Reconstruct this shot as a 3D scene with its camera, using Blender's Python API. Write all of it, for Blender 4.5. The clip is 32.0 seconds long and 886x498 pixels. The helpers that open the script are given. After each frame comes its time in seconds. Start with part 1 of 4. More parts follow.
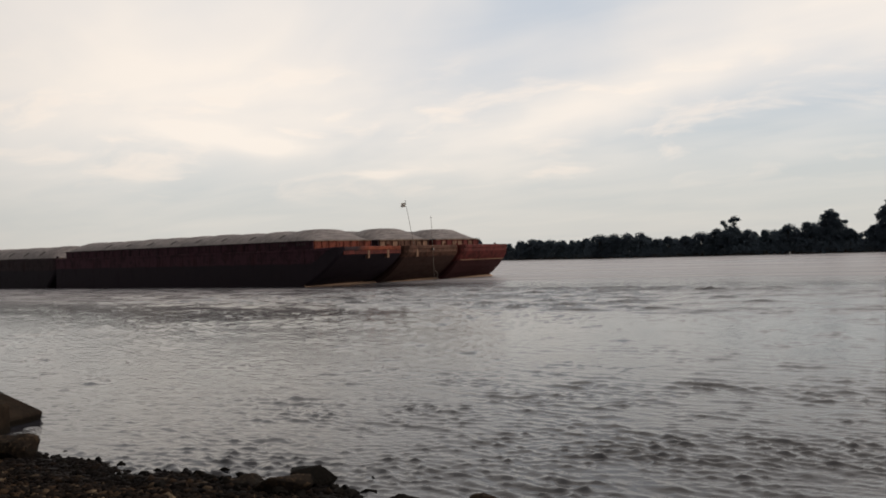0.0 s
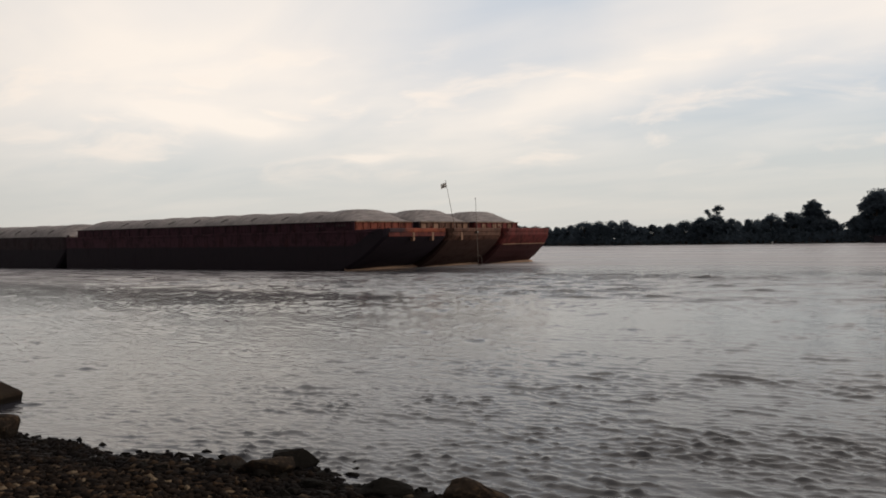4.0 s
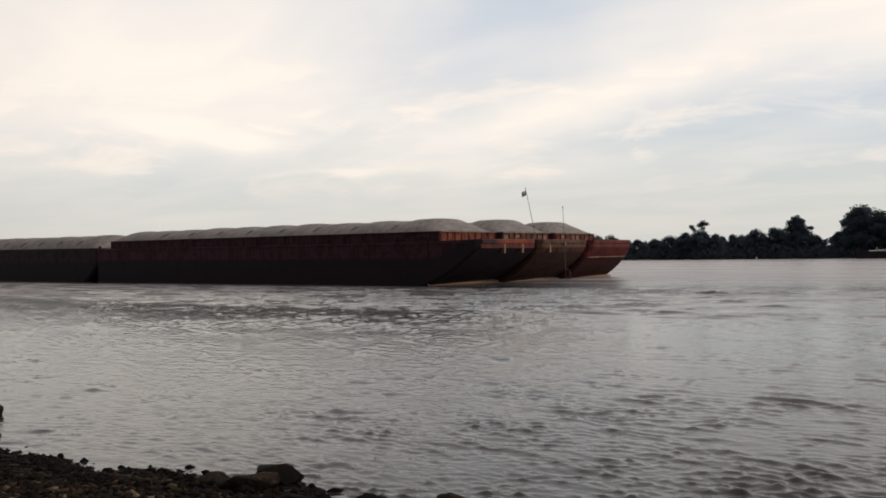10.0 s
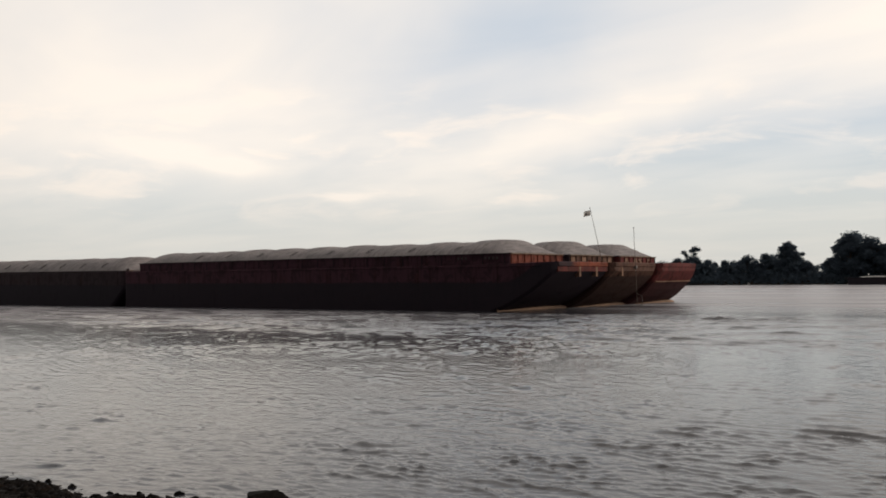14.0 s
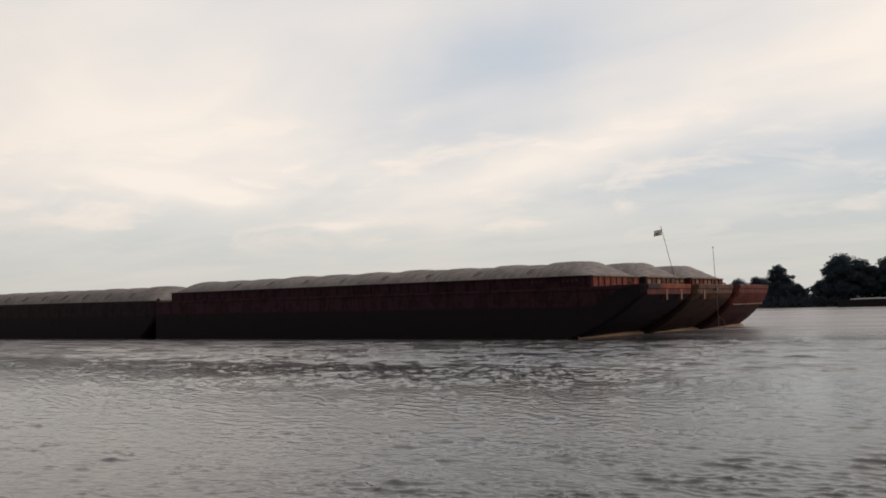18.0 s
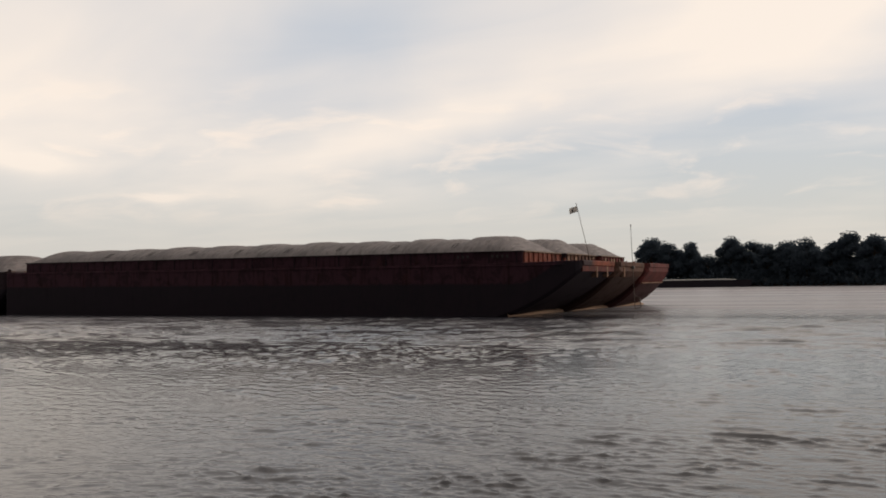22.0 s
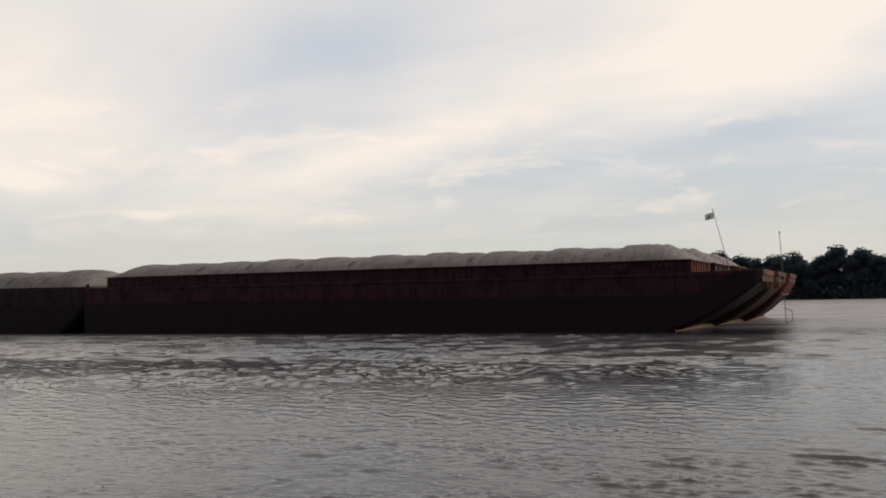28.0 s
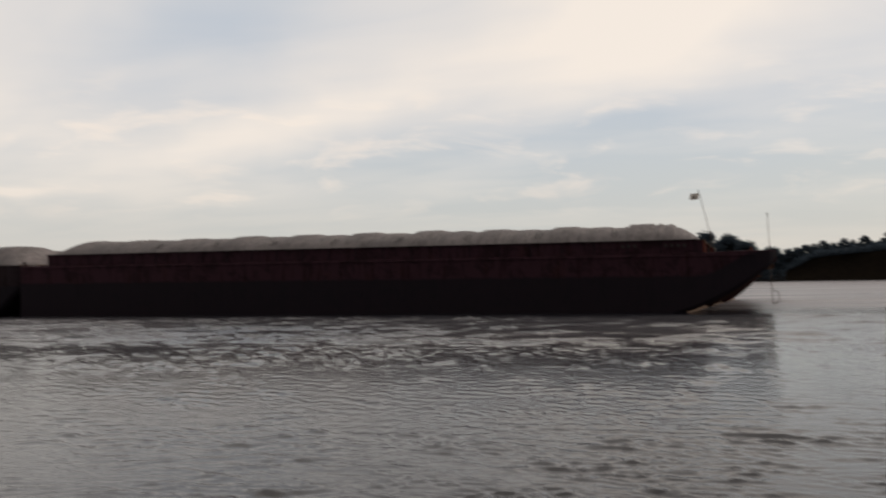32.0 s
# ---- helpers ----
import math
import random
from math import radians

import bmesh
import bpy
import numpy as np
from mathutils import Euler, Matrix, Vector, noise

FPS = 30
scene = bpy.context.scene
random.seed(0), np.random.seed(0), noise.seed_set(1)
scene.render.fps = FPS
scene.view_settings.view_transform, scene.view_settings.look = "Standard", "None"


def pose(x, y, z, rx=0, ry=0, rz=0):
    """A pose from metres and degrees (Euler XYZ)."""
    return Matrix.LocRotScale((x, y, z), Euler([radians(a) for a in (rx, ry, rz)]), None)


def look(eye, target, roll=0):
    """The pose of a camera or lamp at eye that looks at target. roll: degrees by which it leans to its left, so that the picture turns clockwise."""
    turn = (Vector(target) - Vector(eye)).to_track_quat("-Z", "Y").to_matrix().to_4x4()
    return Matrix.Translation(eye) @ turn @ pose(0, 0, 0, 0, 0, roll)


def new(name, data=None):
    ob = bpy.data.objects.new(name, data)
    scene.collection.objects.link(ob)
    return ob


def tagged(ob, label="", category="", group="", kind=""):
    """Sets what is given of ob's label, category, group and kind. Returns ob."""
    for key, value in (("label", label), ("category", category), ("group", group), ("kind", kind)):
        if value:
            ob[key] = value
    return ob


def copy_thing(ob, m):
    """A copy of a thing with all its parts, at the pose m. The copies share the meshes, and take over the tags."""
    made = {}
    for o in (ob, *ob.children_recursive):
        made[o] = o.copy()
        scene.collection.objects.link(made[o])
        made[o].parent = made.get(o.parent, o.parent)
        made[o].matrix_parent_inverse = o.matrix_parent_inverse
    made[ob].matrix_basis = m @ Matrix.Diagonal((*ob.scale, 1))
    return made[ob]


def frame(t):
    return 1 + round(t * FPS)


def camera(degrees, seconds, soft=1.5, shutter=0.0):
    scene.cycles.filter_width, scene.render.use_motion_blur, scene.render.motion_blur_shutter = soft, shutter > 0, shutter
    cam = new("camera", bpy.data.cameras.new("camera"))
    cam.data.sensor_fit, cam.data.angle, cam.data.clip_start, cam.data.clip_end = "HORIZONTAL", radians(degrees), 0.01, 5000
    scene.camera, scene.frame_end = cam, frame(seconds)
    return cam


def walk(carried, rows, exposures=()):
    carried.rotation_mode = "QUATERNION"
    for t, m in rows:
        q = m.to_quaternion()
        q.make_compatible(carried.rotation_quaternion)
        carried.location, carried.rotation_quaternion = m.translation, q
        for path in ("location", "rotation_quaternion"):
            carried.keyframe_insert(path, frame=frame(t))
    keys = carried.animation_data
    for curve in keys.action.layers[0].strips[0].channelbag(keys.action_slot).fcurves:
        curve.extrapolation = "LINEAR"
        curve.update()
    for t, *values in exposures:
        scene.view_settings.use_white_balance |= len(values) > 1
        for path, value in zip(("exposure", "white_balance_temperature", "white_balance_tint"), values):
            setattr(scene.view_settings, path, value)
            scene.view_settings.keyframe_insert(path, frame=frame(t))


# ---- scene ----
EYE = 2.8
LENS = 55.07


def held(yaw, pitch, roll):
    """Where the standing camera looks: yaw to its left from +y, pitch up, roll to its right."""
    return pose(0, 0, EYE, 90 + pitch, 0, yaw) @ pose(0, 0, 0, 0, 0, -roll)


cam = camera(LENS, 32.0, soft=1.8, shutter=0.5)
walk(cam, [(t, held(a, b, c)) for t, a, b, c in [
    (0, 40.48, 0.54, 1.97), (0.5, 40.78, 0.05, 2.09), (1, 40.87, 0.15, 2.33), (1.5, 40.89, 0.08, 2.52), (2, 40.56, 0.07, 2.42),
    (2.5, 40.25, 0.02, 2.56), (3, 40.08, -0.07, 2.25), (3.5, 39.81, -0.16, 1.71), (5.5, 38.77, -1.55, 0.44), (6, 38.56, -1.35, 0.58),
    (6.5, 38.79, -1.12, 0.73), (7, 38.78, -0.52, 0.87), (7.5, 38.76, -0.56, 0.95), (8, 38.99, -0.46, 1.07),
    (8.5, 38.93, -0.42, 1.17), (9, 38.80, -0.44, 1.02), (9.5, 38.59, 0.01, 1.07), (10, 38.54, 0.46, 1.03), (10.5, 38.37, 1.03, 1.29),
    (11, 38.46, 1.29, 1.69), (11.5, 38.66, 1.74, 1.30), (12, 38.59, 2.13, 1.39), (12.5, 38.13, 1.16, 1.09), (13, 37.89, 1.13, 0.82),
    (13.5, 38.03, 1.58, 0.81), (14, 38.03, 2.12, 0.84), (14.5, 38.10, 2.42, 1.07), (15, 38.20, 2.76, 1.08),
    (15.5, 38.12, 3.11, 1.20), (17.5, 38.03, 3.82, 1.27), (18, 37.39, 3.97, 1.61), (18.5, 37.12, 3.59, 1.68),
    (19, 36.91, 3.56, 1.51), (19.5, 36.86, 3.81, 1.56), (20, 36.95, 4.04, 1.82), (20.1, 36.75, 4.00, 1.80),
    (20.2, 35.50, 3.85, 1.70), (20.3, 31.00, 3.55, 1.55), (20.4, 29.00, 3.45, 1.42), (20.5, 28.53, 3.50, 1.35),
    (21, 26.58, 3.86, 1.12), (21.5, 25.55, 2.64, 0.93), (22, 26.15, 2.21, 0.97), (22.5, 25.27, 2.16, 0.91), (23, 25.62, 2.02, 1.33),
    (23.5, 25.72, 2.09, 1.33), (24, 25.86, 2.30, 1.14), (24.5, 25.90, 2.27, 1.00), (25, 25.66, 2.47, 0.94),
    (25.5, 25.76, 2.42, 1.28), (27.5, 25.61, 3.34, 0.99), (28, 25.41, 3.26, 1.30), (28.5, 25.66, 3.33, 1.67),
    (29, 26.03, 3.47, 1.91), (29.5, 26.30, 3.52, 1.97), (30, 26.46, 3.55, 1.87), (30.5, 26.66, 3.89, 2.08), (31, 26.63, 3.95, 1.80),
    (31.5, 26.20, 3.72, 1.83), (31.6, 25.90, 3.65, 1.80), (31.7, 24.20, 3.20, 1.65), (31.8, 21.40, 2.80, 1.50),
    (31.9, 19.30, 2.40, 1.30), (32, 17.75, 1.92, 1.14),
]], exposures=[(0, 0.0, 6500, 10), (4, 0.03, 6500, 10), (9, 0.1, 6500, 10), (14, 0.1, 6500, 9.5), (19, -0.04, 6560, 10.6), (23, -0.02, 6700, 11.6), (27, 0.0, 6540, 10.3), (32, -0.1, 6540, 10.4)])

# ---------------------------------------------------------------- light
world = bpy.data.worlds.new("evening_sky")
scene.world = world
world.use_nodes = True


class Nodes:
    """Short hand for building a node tree."""

    def __init__(self, tree):
        self.tree = tree
        tree.nodes.clear()

    def add(self, kind, **values):
        node = self.tree.nodes.new(kind)
        for key, value in values.items():
            setattr(node, key, value)
        return node

    def put(self, value, socket):
        if hasattr(value, "is_linked"):
            self.tree.links.new(value, socket)
        else:
            socket.default_value = value

    def math(self, op, a, b=0.0, clamp=False):
        node = self.add("ShaderNodeMath", operation=op, use_clamp=clamp)
        self.put(a, node.inputs[0])
        self.put(b, node.inputs[1])
        return node.outputs[0]

    def mix(self, fac, a, b, blend="MIX"):
        node = self.add("ShaderNodeMix", data_type="RGBA", blend_type=blend)
        self.put(fac, node.inputs[0])
        self.put(a, node.inputs[6])
        self.put(b, node.inputs[7])
        return node.outputs[2]

    def noise(self, vector, scale, detail=4.0, rough=0.55, distort=0.0):
        node = self.add("ShaderNodeTexNoise")
        self.put(vector, node.inputs["Vector"])
        self.put(scale, node.inputs["Scale"])
        self.put(detail, node.inputs["Detail"])
        self.put(rough, node.inputs["Roughness"])
        self.put(distort, node.inputs["Distortion"])
        return node.outputs["Fac"]

    def ramp(self, value, lo, hi, smooth=True):
        node = self.add("ShaderNodeMapRange", interpolation_type="SMOOTHSTEP" if smooth else "LINEAR")
        self.put(value, node.inputs[0])
        self.put(lo, node.inputs[1])
        self.put(hi, node.inputs[2])
        return node.outputs[0]

    def grain(self, vector, long, wide, angle):
        """Coordinates in which noise is drawn out along one direction of the plan."""
        node = self.add("ShaderNodeMapping", vector_type="TEXTURE")
        self.put(vector, node.inputs["Vector"])
        node.inputs["Scale"].default_value = (long, wide, 1.0)
        node.inputs["Rotation"].default_value = (0, 0, radians(angle))
        return node.outputs[0]

    def stretch(self, vector, scale, turn=(0, 0, 0)):
        node = self.add("ShaderNodeMapping")
        self.put(vector, node.inputs["Vector"])
        node.inputs["Scale"].default_value = scale
        node.inputs["Rotation"].default_value = [radians(a) for a in turn]
        return node.outputs[0]


SUN_AZ, SUN_EL = 44.0, 19.0   # degrees to the right of +y, and up

n = Nodes(world.node_tree)
way = n.add("ShaderNodeTexCoord").outputs["Generated"]
parts_of = n.add("ShaderNodeSeparateXYZ")
n.put(way, parts_of.inputs[0])
wx, wy, wz = parts_of.outputs
flat = n.math("MAXIMUM", wz, 0.0)
# high cloud lies on one level sheet: its streaks run together towards the horizon
lift = n.math("ADD", flat, 0.11)
deck = n.add("ShaderNodeCombineXYZ")
n.put(n.math("DIVIDE", wx, lift), deck.inputs[0])
n.put(n.math("DIVIDE", wy, lift), deck.inputs[1])
sheet = deck.outputs[0]
broad = n.noise(n.stretch(sheet, (0.5, 1.0, 1.0), (0, 0, 58)), 0.8, 5.0, 0.5, 0.6)
wisps = n.noise(n.stretch(sheet, (0.7, 1.3, 1.0), (0, 0, 64)), 1.9, 4.0, 0.45, 0.7)
# azimuth to the left of +y and height, in degrees, gently frayed
fray = n.math("MULTIPLY", n.math("SUBTRACT", n.noise(way, 7.0, 3.0, 0.5), 0.5), 6.0)
az = n.math("ADD", n.math("MULTIPLY", n.math("ARCTAN2", n.math("MULTIPLY", wx, -1.0), wy), 57.2958), fray)
el = n.math("ADD", n.math("MULTIPLY", n.math("ARCSINE", wz), 57.2958), n.math("MULTIPLY", fray, 0.35))


def streak(a0, e0, long, thick, tilt, amount):
    """A soft bank of cloud: where it lies in the sky, its half length and thickness in degrees, its lean."""
    da, de = n.math("SUBTRACT", a0, az), n.math("SUBTRACT", el, e0)
    c, s = math.cos(radians(tilt)), math.sin(radians(tilt))
    u = n.math("ADD", n.math("MULTIPLY", da, c / long), n.math("MULTIPLY", de, s / long))
    v = n.math("SUBTRACT", n.math("MULTIPLY", de, c / thick), n.math("MULTIPLY", da, s / thick))
    r2 = n.math("ADD", n.math("MULTIPLY", u, u), n.math("MULTIPLY", v, v))
    return n.math("MULTIPLY", n.math("EXPONENT", n.math("MULTIPLY", r2, -1.0)), amount)


bright = n.math("MULTIPLY", n.math("SUBTRACT", broad, 0.5), 1.1)
bright = n.math("ADD", bright, n.math("MULTIPLY", n.math("SUBTRACT", wisps, 0.5), 0.5))
for bank in [(60, 11.5, 15, 4.2, 4, 0.7), (55.5, 8.3, 4.5, 0.8, -6, 0.45), (52, 7.7, 1.8, 0.5, 0, 0.5),
             (44.5, 5.65, 1.2, 0.32, 0, 0.6), (37, 5.9, 7, 0.7, -2, 0.28), (27, 10.3, 12, 1.7, 17, 0.42),
             (36, 7.9, 6, 1.0, 12, 0.2), (2, 17.5, 12, 4.5, 22, 0.75), (70, 16, 18, 3, 5, 0.3),
             (33, 17.0, 10, 3.6, 20, -0.55), (56, 5.2, 11, 1.6, 0, -0.2), (8, 7.0, 16, 3.8, 8, -0.48), (-12, 7, 12, 4, 5, -0.3)]:
    bright = n.math("ADD", bright, streak(*bank))
# small puffs low over the far reach
spot = n.add("ShaderNodeCombineXYZ")
n.put(n.math("DIVIDE", az, 7.0), spot.inputs[0])
n.put(n.math("DIVIDE", el, 1.9), spot.inputs[1])
belt = n.math("MULTIPLY", n.ramp(el, 3.2, 5.5), n.ramp(el, 15.0, 8.5))
puffs = n.math("MULTIPLY", n.ramp(n.noise(spot.outputs[0], 1.0, 5.0, 0.55, 0.4), 0.5, 0.74), belt)
bright = n.math("ADD", bright, n.math("MULTIPLY", puffs, 0.42))
bright = n.math("ADD", n.math("MULTIPLY", bright, 0.96), n.math("ADD", 0.28, n.math("MULTIPLY", flat, 0.7)), clamp=True)
open_sky = n.mix(n.ramp(el, 3.0, 14.0), (0.63, 0.655, 0.65, 1), (0.575, 0.632, 0.705, 1))
veil = n.mix(bright, open_sky, (1.03, 0.928, 0.825, 1))
veil = n.mix(n.math("MULTIPLY", puffs, 0.4), veil, (1.0, 0.86, 0.75, 1))
# towards the horizon the haze turns everything pale
haze = n.ramp(wz, 0.15, 0.0)
veil = n.mix(n.math("MULTIPLY", haze, 0.65), veil, (0.62, 0.6, 0.56, 1))
# round the hidden sun the cloud glows
sun_way = Vector((math.sin(radians(SUN_AZ)) * math.cos(radians(SUN_EL)), math.cos(radians(SUN_AZ)) * math.cos(radians(SUN_EL)), math.sin(radians(SUN_EL))))
dot = n.add("ShaderNodeVectorMath", operation="DOT_PRODUCT")
n.put(way, dot.inputs[0])
dot.inputs[1].default_value = sun_way
glow = n.math("POWER", n.math("MAXIMUM", dot.outputs["Value"], 0.0), 26.0)
veil = n.mix(n.math("MULTIPLY", glow, 0.3), veil, (0.5, 0.42, 0.28, 1), "ADD")
blue = n.add("ShaderNodeTexSky", sky_type="NISHITA", sun_disc=False, sun_elevation=radians(SUN_EL), sun_rotation=radians(SUN_AZ))
faint = n.mix(1.0, blue.outputs[0], (0.09, 0.09, 0.09, 1), "MULTIPLY")
# the cloud is lit from beyond: it dims towards the far side of the sky
ahead = n.add("ShaderNodeVectorMath", operation="DOT_PRODUCT")
n.put(way, ahead.inputs[0])
ahead.inputs[1].default_value = (0.05, 0.99, 0.1)
dim = n.math("ADD", 0.22, n.math("MULTIPLY", n.ramp(ahead.outputs["Value"], -0.55, 0.55), 0.78))
shade = n.add("ShaderNodeCombineXYZ")
for i in range(3):
    n.put(dim, shade.inputs[i])
overcast = n.add("ShaderNodeBackground")
n.put(n.mix(1.0, n.mix(0.92, faint, veil), shade.outputs[0], "MULTIPLY"), overcast.inputs[0])
overcast.inputs[1].default_value = 1.0
n.put(overcast.outputs[0], n.add("ShaderNodeOutputWorld").inputs[0])

sun = new("sun", bpy.data.lights.new("sun", "SUN"))
sun.data.energy, sun.data.angle, sun.data.color = 1.1, radians(25), (1.0, 0.84, 0.7)
sun.matrix_world = look((0, 0, 60), Vector((0, 0, 60)) - sun_way)

# ---------------------------------------------------------------- materials


def surface(name, build):
    mat = bpy.data.materials.new(name)
    mat.use_nodes = True
    k = Nodes(mat.node_tree)
    shader = k.add("ShaderNodeBsdfPrincipled")
    k.put(shader.outputs[0], k.add("ShaderNodeOutputMaterial").inputs[0])
    build(k, shader, k.add("ShaderNodeTexCoord").outputs["Object"])
    return mat


def bump(k, shader, height, strength, distance):
    node = k.add("ShaderNodeBump")
    k.put(height, node.inputs["Height"])
    node.inputs["Strength"].default_value, node.inputs["Distance"].default_value = strength, distance
    k.put(node.outputs[0], shader.inputs["Normal"])


BLACK_COAT = (0.031, 0.026, 0.033)


def steel(name, paint, rust, rust_share=0.5, stain=None, gloss=0.6, scrape=None):
    """Painted plate: rust patches, runs down the plate, and, with stain, the dark coat below that height."""

    def build(k, shader, at):
        big = k.noise(at, 0.55, 6, 0.6)
        runs = k.noise(k.stretch(at, (2.6, 2.6, 0.22)), 1.0, 6, 0.65)
        fine = k.noise(at, 11.0, 5, 0.6)
        share = k.ramp(k.math("ADD", k.math("MULTIPLY", big, 0.6), k.math("MULTIPLY", runs, 0.4)), 0.62 - 0.25 * rust_share, 0.75 - 0.25 * rust_share)
        colour = k.mix(share, (*paint, 1), (*rust, 1))
        colour = k.mix(k.math("MULTIPLY", k.ramp(runs, 0.5, 0.66), 0.75), colour, tuple(c * 0.45 for c in rust) + (1,))
        colour = k.mix(k.math("MULTIPLY", k.ramp(fine, 0.45, 0.75), 0.35), colour, tuple(c * 0.5 for c in paint) + (1,))
        worn = k.noise(at, 0.8, 7, 0.68, 0.5)
        colour = k.mix(k.math("MULTIPLY", k.ramp(worn, 0.48, 0.6), 0.5), colour, tuple(0.16 * c + 0.008 for c in rust) + (1,))
        if stain:
            place = k.add("ShaderNodeSeparateXYZ")
            k.put(at, place.inputs[0])
            edge = k.math("ADD", place.outputs[2], k.math("MULTIPLY", k.math("SUBTRACT", runs, 0.5), 0.5))
            corner = k.ramp(place.outputs[0], -0.5, 4.0)
            edge = k.math("SUBTRACT", edge, k.math("MULTIPLY", corner, stain[2] if len(stain) > 2 else 0.0))
            low = k.ramp(edge, stain[0] + 0.12, stain[0] - 0.12)
            colour = k.mix(k.math("MULTIPLY", low, 0.9), colour, (*stain[1], 1))
        if scrape:
            # tar rubbed on from alongside, fading out across the head
            place = k.add("ShaderNodeSeparateXYZ")
            k.put(at, place.inputs[0])
            smear = k.math("ADD", place.outputs[1], k.math("MULTIPLY", k.math("SUBTRACT", worn, 0.5), 5.0))
            colour = k.mix(k.math("MULTIPLY", k.ramp(smear, scrape + 0.5, scrape - 0.5), 0.9), colour, (*BLACK_COAT, 1))
        k.put(colour, shader.inputs["Base Color"])
        k.put(k.math("ADD", gloss, k.math("MULTIPLY", share, 0.2)), shader.inputs["Roughness"])
        shader.inputs["Specular IOR Level"].default_value = 0.06
        bump(k, shader, k.math("ADD", k.math("MULTIPLY", runs, 0.6), k.math("MULTIPLY", fine, 0.4)), 0.35, 0.03)

    return surface(name, build)


def stone_like(name, tones, scale, rough, depth, wet=None, sheen=0.02):
    def build(k, shader, at):
        a, b, c = k.noise(at, scale, 5, 0.6), k.noise(at, scale * 6, 5, 0.65), k.add("ShaderNodeObjectInfo").outputs["Random"]
        isle = k.add("ShaderNodeNewGeometry").outputs["Random Per Island"]
        colour = k.mix(k.ramp(a, 0.35, 0.65), (*tones[0], 1), (*tones[1], 1))
        colour = k.mix(k.ramp(b, 0.5, 0.75), colour, (*tones[2], 1))
        tone = k.math("ADD", 0.35, k.math("MULTIPLY", k.math("ADD", c, isle), 0.65))
        grey = k.add("ShaderNodeCombineXYZ")
        for i in range(3):
            k.put(tone, grey.inputs[i])
        colour = k.mix(1.0, colour, grey.outputs[0], "MULTIPLY")
        roughness = rough
        if wet:
            place = k.add("ShaderNodeSeparateXYZ")
            k.put(k.add("ShaderNodeNewGeometry").outputs["Position"], place.inputs[0])
            damp = k.ramp(k.math("ADD", place.outputs[2], k.math("MULTIPLY", k.math("SUBTRACT", a, 0.5), 0.12)), wet + 0.08, wet - 0.04)
            colour = k.mix(k.math("MULTIPLY", damp, 0.78), colour, (0.009, 0.008, 0.007, 1))
            roughness = k.math("SUBTRACT", rough, k.math("MULTIPLY", damp, 0.2))
        k.put(colour, shader.inputs["Base Color"])
        k.put(roughness, shader.inputs["Roughness"])
        shader.inputs["Specular IOR Level"].default_value = sheen
        bump(k, shader, k.math("ADD", a, b), 0.6, depth)

    return surface(name, build)


def plain(name, colour, rough=0.7, metal=0.0, vary=0.35, scale=3.0):
    def build(k, shader, at):
        tone = k.math("MULTIPLY", k.ramp(k.noise(at, scale, 5, 0.6), 0.35, 0.7), vary)
        k.put(k.mix(tone, (*colour, 1), tuple(c * 0.45 for c in colour) + (1,)), shader.inputs["Base Color"])
        shader.inputs["Roughness"].default_value, shader.inputs["Metallic"].default_value = rough, metal

    return surface(name, build)


def leafy(name, dark, light):
    """Leaves let part of the light through."""

    def build(k, shader, at):
        isle = k.add("ShaderNodeNewGeometry").outputs["Random Per Island"]
        lone = k.add("ShaderNodeObjectInfo").outputs["Random"]
        share = k.math("MULTIPLY", k.math("ADD", isle, k.math("ADD", lone, k.noise(at, 0.4, 3))), 0.33)
        colour = k.mix(share, (*dark, 1), (*light, 1))
        k.put(colour, shader.inputs["Base Color"])
        shader.inputs["Roughness"].default_value, shader.inputs["Specular IOR Level"].default_value = 0.8, 0.15
        thin, both = k.add("ShaderNodeBsdfTranslucent"), k.add("ShaderNodeMixShader")
        k.put(colour, thin.inputs[0])
        both.inputs[0].default_value = 0.5
        k.put(shader.outputs[0], both.inputs[1])
        k.put(thin.outputs[0], both.inputs[2])
        out = [node for node in k.tree.nodes if node.type == "OUTPUT_MATERIAL"][0]
        k.put(both.outputs[0], out.inputs[0])

    return surface(name, build)


def place_y(k, at):
    place = k.add("ShaderNodeSeparateXYZ")
    k.put(at, place.inputs[0])
    return place.outputs[1]


